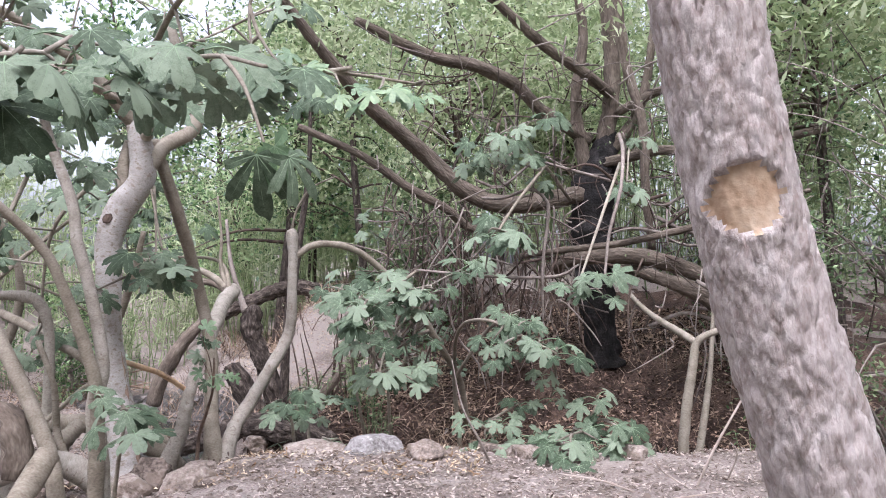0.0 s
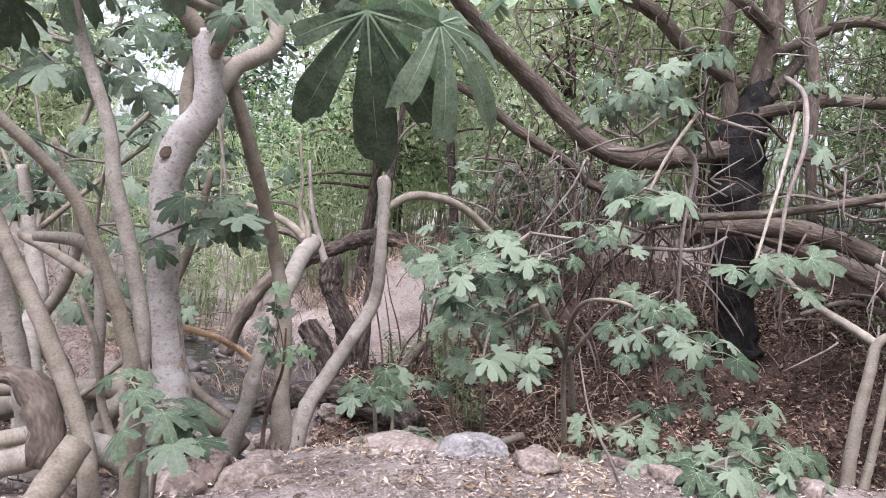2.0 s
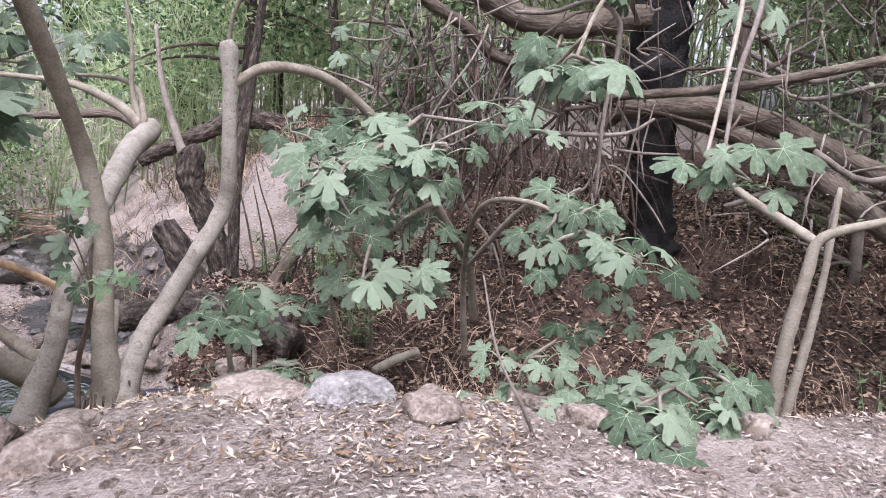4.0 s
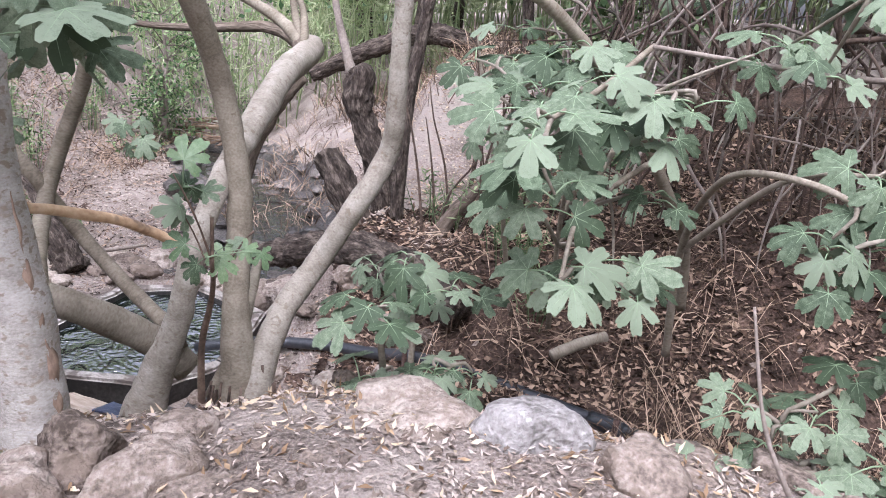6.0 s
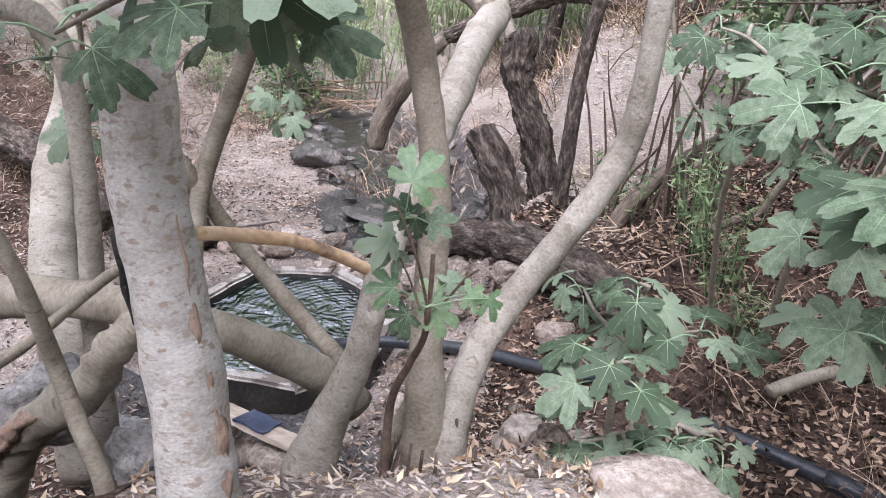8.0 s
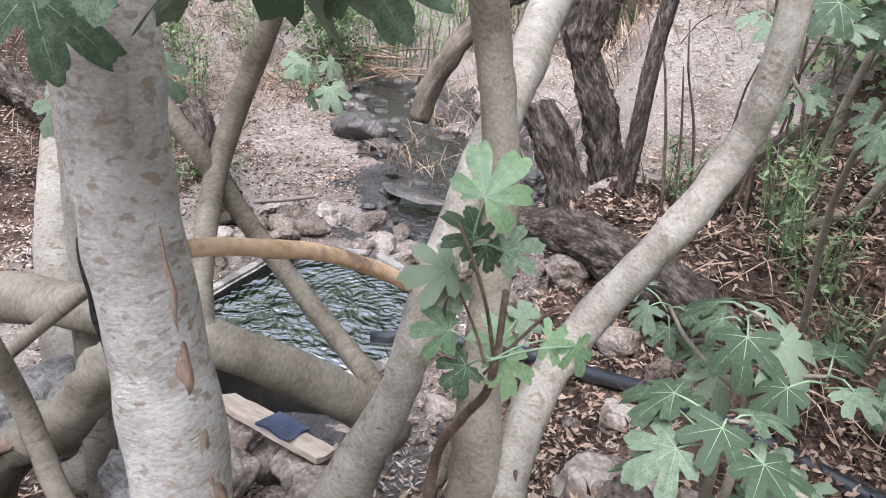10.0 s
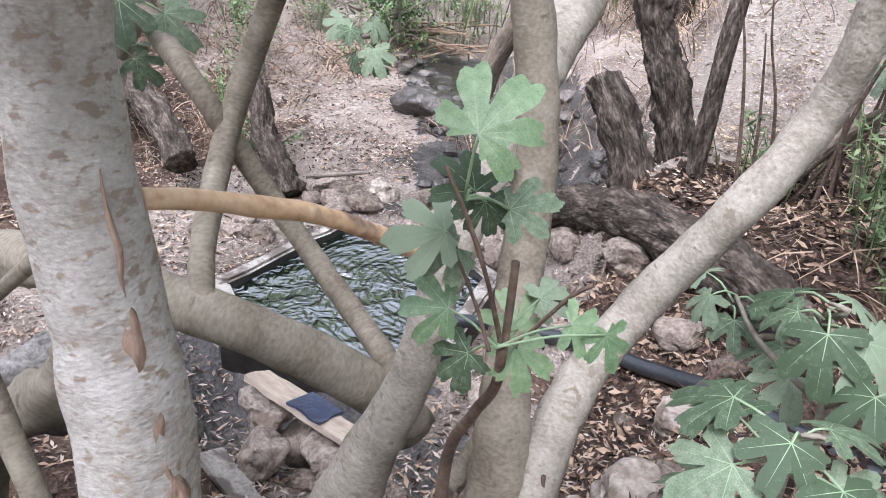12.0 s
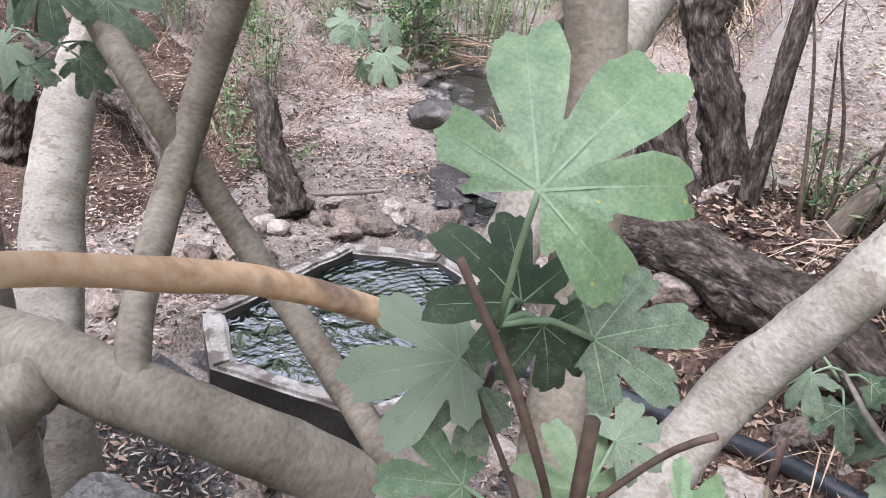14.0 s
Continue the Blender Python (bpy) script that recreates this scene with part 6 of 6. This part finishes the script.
for i, (x, y, h, n) in enumerate([(-0.88, 8.5, 0.62, 12), (-0.72, 8.35, 0.55, 10), (-0.95, 8.85, 0.7, 12), (-1.35, 9.15, 0.45, 8), (-1.55, 9.3, 0.4, 7), (-0.6, 8.15, 0.4, 9)]):
    weed("feathery green weed growing by the fallen log", x, y, h, n, 200 + i)
for i, (x, y, h, n) in enumerate([(-6.25, 10.2, 0.55, 16), (-6.7, 11.2, 0.8, 18), (-6.5, 13.6, 0.9, 22), (-7.0, 12.7, 1.0, 22), (-7.3, 11.6, 1.0, 20), (-6.1, 12.5, 0.4, 12), (-5.7, 10.0, 0.35, 10), (-7.6, 10.9, 1.0, 20), (-7.4, 13.6, 1.3, 22), (-6.0, 14.8, 1.0, 20)]):
    weed("grey-green bushy weed on the creek bank", x, y, h, n, 230 + i, M_leafy if i % 2 else M_weed, 0.4, 0.06, 0.02)
for i, (x, y, h, n) in enumerate([(1.5, 6.55, 0.5, 8), (1.75, 6.7, 0.45, 7), (2.5, 6.6, 0.5, 8)]):
    weed("pale herb standing in the dry litter", x, y, h, n, 250 + i, M_weed, 0.15, 0.045, 0.018)


# ---- the thicket behind ----
def tree(label, base, top, radius, n, seed, material, leaf=(0.09, 0.03), bare=0.35, tips=46, hang=0.2, trunk=0.09, bark=None, kind="tree"):
    """A tapered trunk with limbs and a ragged crown of small leaves hung about the limbs' twigs."""
    rng = random.Random(seed)
    x, y = base
    z = height(x, y, False)
    ob = thing("tree", label, kind, (x, y, z), "trees of the thicket")
    h = top - z
    lean = rng.uniform(-0.12, 0.12)
    run = [(x, y, z - 0.1, trunk), (x + lean * h * .3, y, z + h * .3, trunk * .8), (x + lean * h * .5, y + .1, z + h * .6, trunk * .55), (x + lean * h, y, z + h * .92, trunk * .2)]
    limb("trunk", run, bark or M_bark_rough, ob, sides=9, step=0.25, seed=seed)
    soup, pts = Soup(), []
    sp = spline(run, 0.2)
    for i in range(tips):
        q = sp[int(len(sp) * rng.uniform(bare, 0.98))]
        a = rng.uniform(0, 6.28)
        r = radius * rng.uniform(0.35, 1.0)
        e = q.to_3d() + Vector((math.cos(a) * r, math.sin(a) * r, rng.uniform(-0.25, 0.6) * radius))
        m = (q.to_3d() + e) / 2 + Vector((0, 0, 0.1 * radius))
        v, f = tube_data([(*q.to_3d(), max(0.008, q[3] * .4)), (*m, max(0.006, q[3] * .25)), (*e, 0.003)], 5, 0.2, 0.05)
        soup.add(v, f)
        for k in range(n // tips):
            t = rng.uniform(0.35, 1.08)
            c = q.to_3d().lerp(m, t * 2) if t < .5 else m.lerp(e, t * 2 - 1)
            pts.append(c + Vector((rng.gauss(0, .13), rng.gauss(0, .13), rng.gauss(-hang * .5, .14))) * radius * 0.8)
    tagged(part("branchwork", soup.mesh("branchwork", [M_twig if bark is M_twig else M_twig_brown]), ob), kind="stuff")
    tagged(part("crown", leaf_cloud("crown", [tuple(p) for p in pts], leaf[0], leaf[1], material, seed, 0.1, hang), ob), kind="stuff")
    return ob


spots = [(-9.5, 8.6), (-12.5, 11.5), (-3.0, 14.2), (-1.2, 12.6), (0.4, 11.2), (-5.0, 20.0), (-10.5, 10.5), (2.0, 12.0), (4.6, 10.6), (4.2, 8.4), (-2.6, 15.5), (1.0, 14.5), (5.5, 13.0), (-11.5, 19.0), (3.2, 15.5), (-12, 14.0), (7.0, 10.5), (-4.6, 17.5), (-9.8, 15.0)]
for i, (x, y) in enumerate(spots):
    dark = i % 3 == 0
    tree("slender tree with small bright green leaves in the thicket" if not dark else "leafy green tree in the thicket behind the creek", (x, y), (5.2 + (i * 37 % 17) / 7) * (0.5 if -9 < x < -4 else 0.72 if x < -3 and x > -9 else 1), 1.5 + (i * 13 % 7) / 8, 2400 if -9 < x < -3 else 6500, 300 + i,
         M_leafy if i % 3 == 2 else M_reed, (0.13, 0.045) if i % 2 else (0.10, 0.055), 0.33 if y > 11 else 0.45, hang=0.3 if i % 2 else 0.15, trunk=0.07 + (i % 3) * 0.02)


def reeds(label, n, box, h, seed):
    rng = random.Random(seed)
    ob = thing("reed_thicket", label, "reeds", ((box[0] + box[1]) / 2, (box[2] + box[3]) / 2, 0), "reed thickets", "stuff")
    soup, pts = Soup(), []
    for i in range(n):
        x, y = rng.uniform(box[0], box[1]), rng.uniform(box[2], box[3])
        z, k = height(x, y, False), h * rng.uniform(0.6, 1.1)
        dx, dy = rng.gauss(0, .22) * k, rng.gauss(0, .12) * k
        v, f = tube_data([(x, y, z, 0.011), (x + dx * .4, y + dy * .4, z + k * .55, 0.009), (x + dx, y + dy, z + k, 0.004)], 4, 0.7, 0)
        soup.add(v, f)
        for j in range(15):
            t = rng.uniform(0.2, 1)
            pts.append((x + dx * t * t, y + dy * t * t, z + k * t))
    tagged(part("stems", soup.mesh("stems", [M_reed]), ob), kind="stuff")
    tagged(part("blades", leaf_cloud("blades", pts, 0.34, 0.026, M_reed, seed, 0.2, 0.25), ob), kind="stuff")


reeds("pale green reed thicket behind the creek", 430, (-9.5, 0.5, 14.2, 17.5), 2.9, 401)
reeds("distant light green reeds among the trees", 420, (-14, 9, 17.5, 21), 4.6, 402)
reeds("reeds on the higher bank behind the willow", 220, (1.0, 7.5, 11.0, 14.5), 3.4, 403)
reeds("reeds crowding the edge of the gully", 160, (-13, -9, 9.0, 14), 3.2, 404)


def shrub(label, base, top, radius, n, seed, material, leaf):
    tree(label, base, top, radius, n, seed, material, leaf, 0.1, 60, 0.1, 0.05, M_twig, "shrub")


shrub("grey-green tangled shrub on the slope", (3.6, 6.6), 2.6, 1.3, 5000, 501, M_weed, (0.06, 0.022))
shrub("twiggy dusty shrub beyond the leaning tree", (4.6, 5.4), 2.8, 1.4, 5000, 502, M_reed, (0.06, 0.022))
shrub("dense olive-green shrub above the hollow", (3.4, 8.6), 3.2, 1.4, 5500, 503, M_weed, (0.06, 0.02))
shrub("green bush on the far creek bank", (-6.4, 13.6), 0.9, 0.9, 3500, 504, M_leafy, (0.07, 0.03))
shrub("green bush behind the fig leaves", (-0.3, 10.6), 2.3, 1.0, 3500, 506, M_weed, (0.09, 0.05))

for i, (x, y) in enumerate([(-17, 17), (-14.5, 21), (-9.0, 22.5), (-7.0, 25), (-4.2, 23), (-1.5, 25), (1.5, 22), (4.5, 24), (8, 20), (-19, 12), (10, 15)]):
    tree("tall pale green tree far behind the reeds", (x, y), 8.5 + (i * 5 % 4) * 0.6, 2.6, 5200, 340 + i, M_leafy if i % 3 == 2 else M_reed, (0.24, 0.10), 0.12, 60, 0.25, 0.12)

# unseen trees added about and above the path to cut down the sky light
for i, (x, y, top, rad) in enumerate([(-5.5, -2.0, 6.5, 2.6), (-1.8, -3.5, 7.0, 2.8), (2.4, -3.0, 6.5, 2.6), (5.5, -0.5, 6.5, 2.6), (5.8, 3.4, 6.5, 2.4), (-8.2, 2.6, 6.0, 2.4),
                                      (5.2, 1.6, 6.8, 2.4), (6.6, 7.0, 6.5, 2.4), (9.0, 1.0, 8.0, 3.0), (-9.5, -1.0, 8.0, 3.0), (0.0, -7.0, 8.0, 3.2), (6.0, -5.0, 8.0, 3.2), (-5.0, -6.5, 8.0, 3.2)]):
    tree("unseen leafy tree added to block sky light", (x, y), top, rad, 5500, 520 + i, M_leafy, (0.20, 0.10), 0.3, 40, 0.1, 0.1)


def plank(name, label, category, at, size, turn, material, seed, sub=8, bend=0.01):
    """A worn board or sheet: slightly bent, with chipped ends."""
    bm = bmesh.new()
    bmesh.ops.create_cube(bm, size=1.0)
    bmesh.ops.subdivide_edges(bm, edges=bm.edges[:], cuts=sub, use_grid_fill=True)
    for v in bm.verts:
        v.co = Vector((v.co.x * size[0], v.co.y * size[1], v.co.z * size[2]))
        k = noise.noise_vector(v.co * 9 + Vector((seed, 0, 0)))
        v.co += Vector((k.x * 0.03 if abs(v.co.x) > size[0] * .48 else 0, k.y * 0.01, k.z * bend))
    me = bpy.data.meshes.new(name)
    bm.to_mesh(me)
    bm.free()
    me.materials.append(material)
    ob = new(name, me)
    ob.matrix_world = pose(*at, *turn)
    return tagged(ob, label, category)


for i, (x, y, z, a) in enumerate([(-3.24, 7.2, -1.33, 0.13), (-2.78, 7.2, -1.38, 0.15), (-3.0, 7.28, -1.42, 0.16), (-2.62, 6.95, -1.28, 0.13), (-3.05, 6.95, -1.30, 0.12)]):
    rock("stone", (x, y, z), (a * 1.2, a, a * 0.9), "pale brown stone propping the old board", M_rock, 240 + i, i * 67, "stones by the basin", 4)
plank("board", "pale weathered board lying before the basin", "board", (-3.0, 7.2, -1.20), (0.66, 0.15, 0.03), (-14, 4, -8), M_board, 1)
plank("plastic_sheet", "crumpled dark blue plastic on the board", "plastic sheet", (-2.95, 7.2, -1.178), (0.2, 0.17, 0.012), (-14, 4, -8), M_tarp, 2, 8, 0.025)
plank("board", "broken grey board half buried in leaves", "board", (-3.05, 6.75, height(-3.05, 6.75) + 0.04), (0.4, 0.12, 0.03), (-10, 6, -20), M_concrete, 3)


def drooping(label, pts, material, seed, name="dry_stalk"):
    ob = thing(name, label, "dry stalk", pts[0][:3], "dry stalks")
    limb("stalk", pts, material, ob, sides=6, step=0.05, rough=0.1, seed=seed)


for i, p in enumerate([[(1.5, 5.05, -0.1, 0.009), (1.62, 5.0, 0.2, 0.008), (1.8, 5.02, 0.5, 0.006)], [(1.2, 4.9, -0.08, 0.007), (0.95, 4.95, 0.0, 0.006), (0.7, 5.0, 0.03, 0.004)], [(1.5, 5.0, -0.08, 0.006), (1.3, 4.95, 0.05, 0.005), (1.25, 4.95, 0.12, 0.004)],
                       [(1.75, 5.2, -0.08, 0.006), (1.78, 5.1, 0.12, 0.005), (1.72, 5.05, 0.2, 0.004)], [(0.42, 5.75, -0.3, 0.010), (0.28, 5.6, 0.05, 0.009), (0.15, 5.6, 0.3, 0.006), (0.08, 5.7, 0.6, 0.004)],
                       [(0.9, 4.8, -0.08, 0.006), (1.2, 4.7, -0.03, 0.005), (1.55, 4.75, 0.0, 0.004)]]):
    drooping("bleached dry reed stalk at the path edge", p, M_litter_pale if i != 4 else M_twig, 700 + i)


def build_straw_heap():
    rng = random.Random(88)
    heap = thing("straw_heap", "heap of pale broken reed stalks on the far bank", "straw heap", (-5.9, 14.2, height(-5.9, 14.2)))
    for k in range(26):
        x, y = rng.uniform(-6.6, -5.3), rng.uniform(13.7, 14.6)
        z, a, n = height(x, y) + rng.uniform(0.02, 0.28), rng.gauss(0.25, 0.45), rng.uniform(0.35, 0.8)
        dx, dy = math.cos(a) * n, math.sin(a) * n * 0.5
        limb("stalk", [(x - dx, y - dy, z - 0.08, 0.012), (x, y, z + 0.05, 0.012), (x + dx, y + dy, z + rng.uniform(-0.08, 0.15), 0.007)], M_straw, heap, sides=6, step=0.15, seed=k)


build_straw_heap()
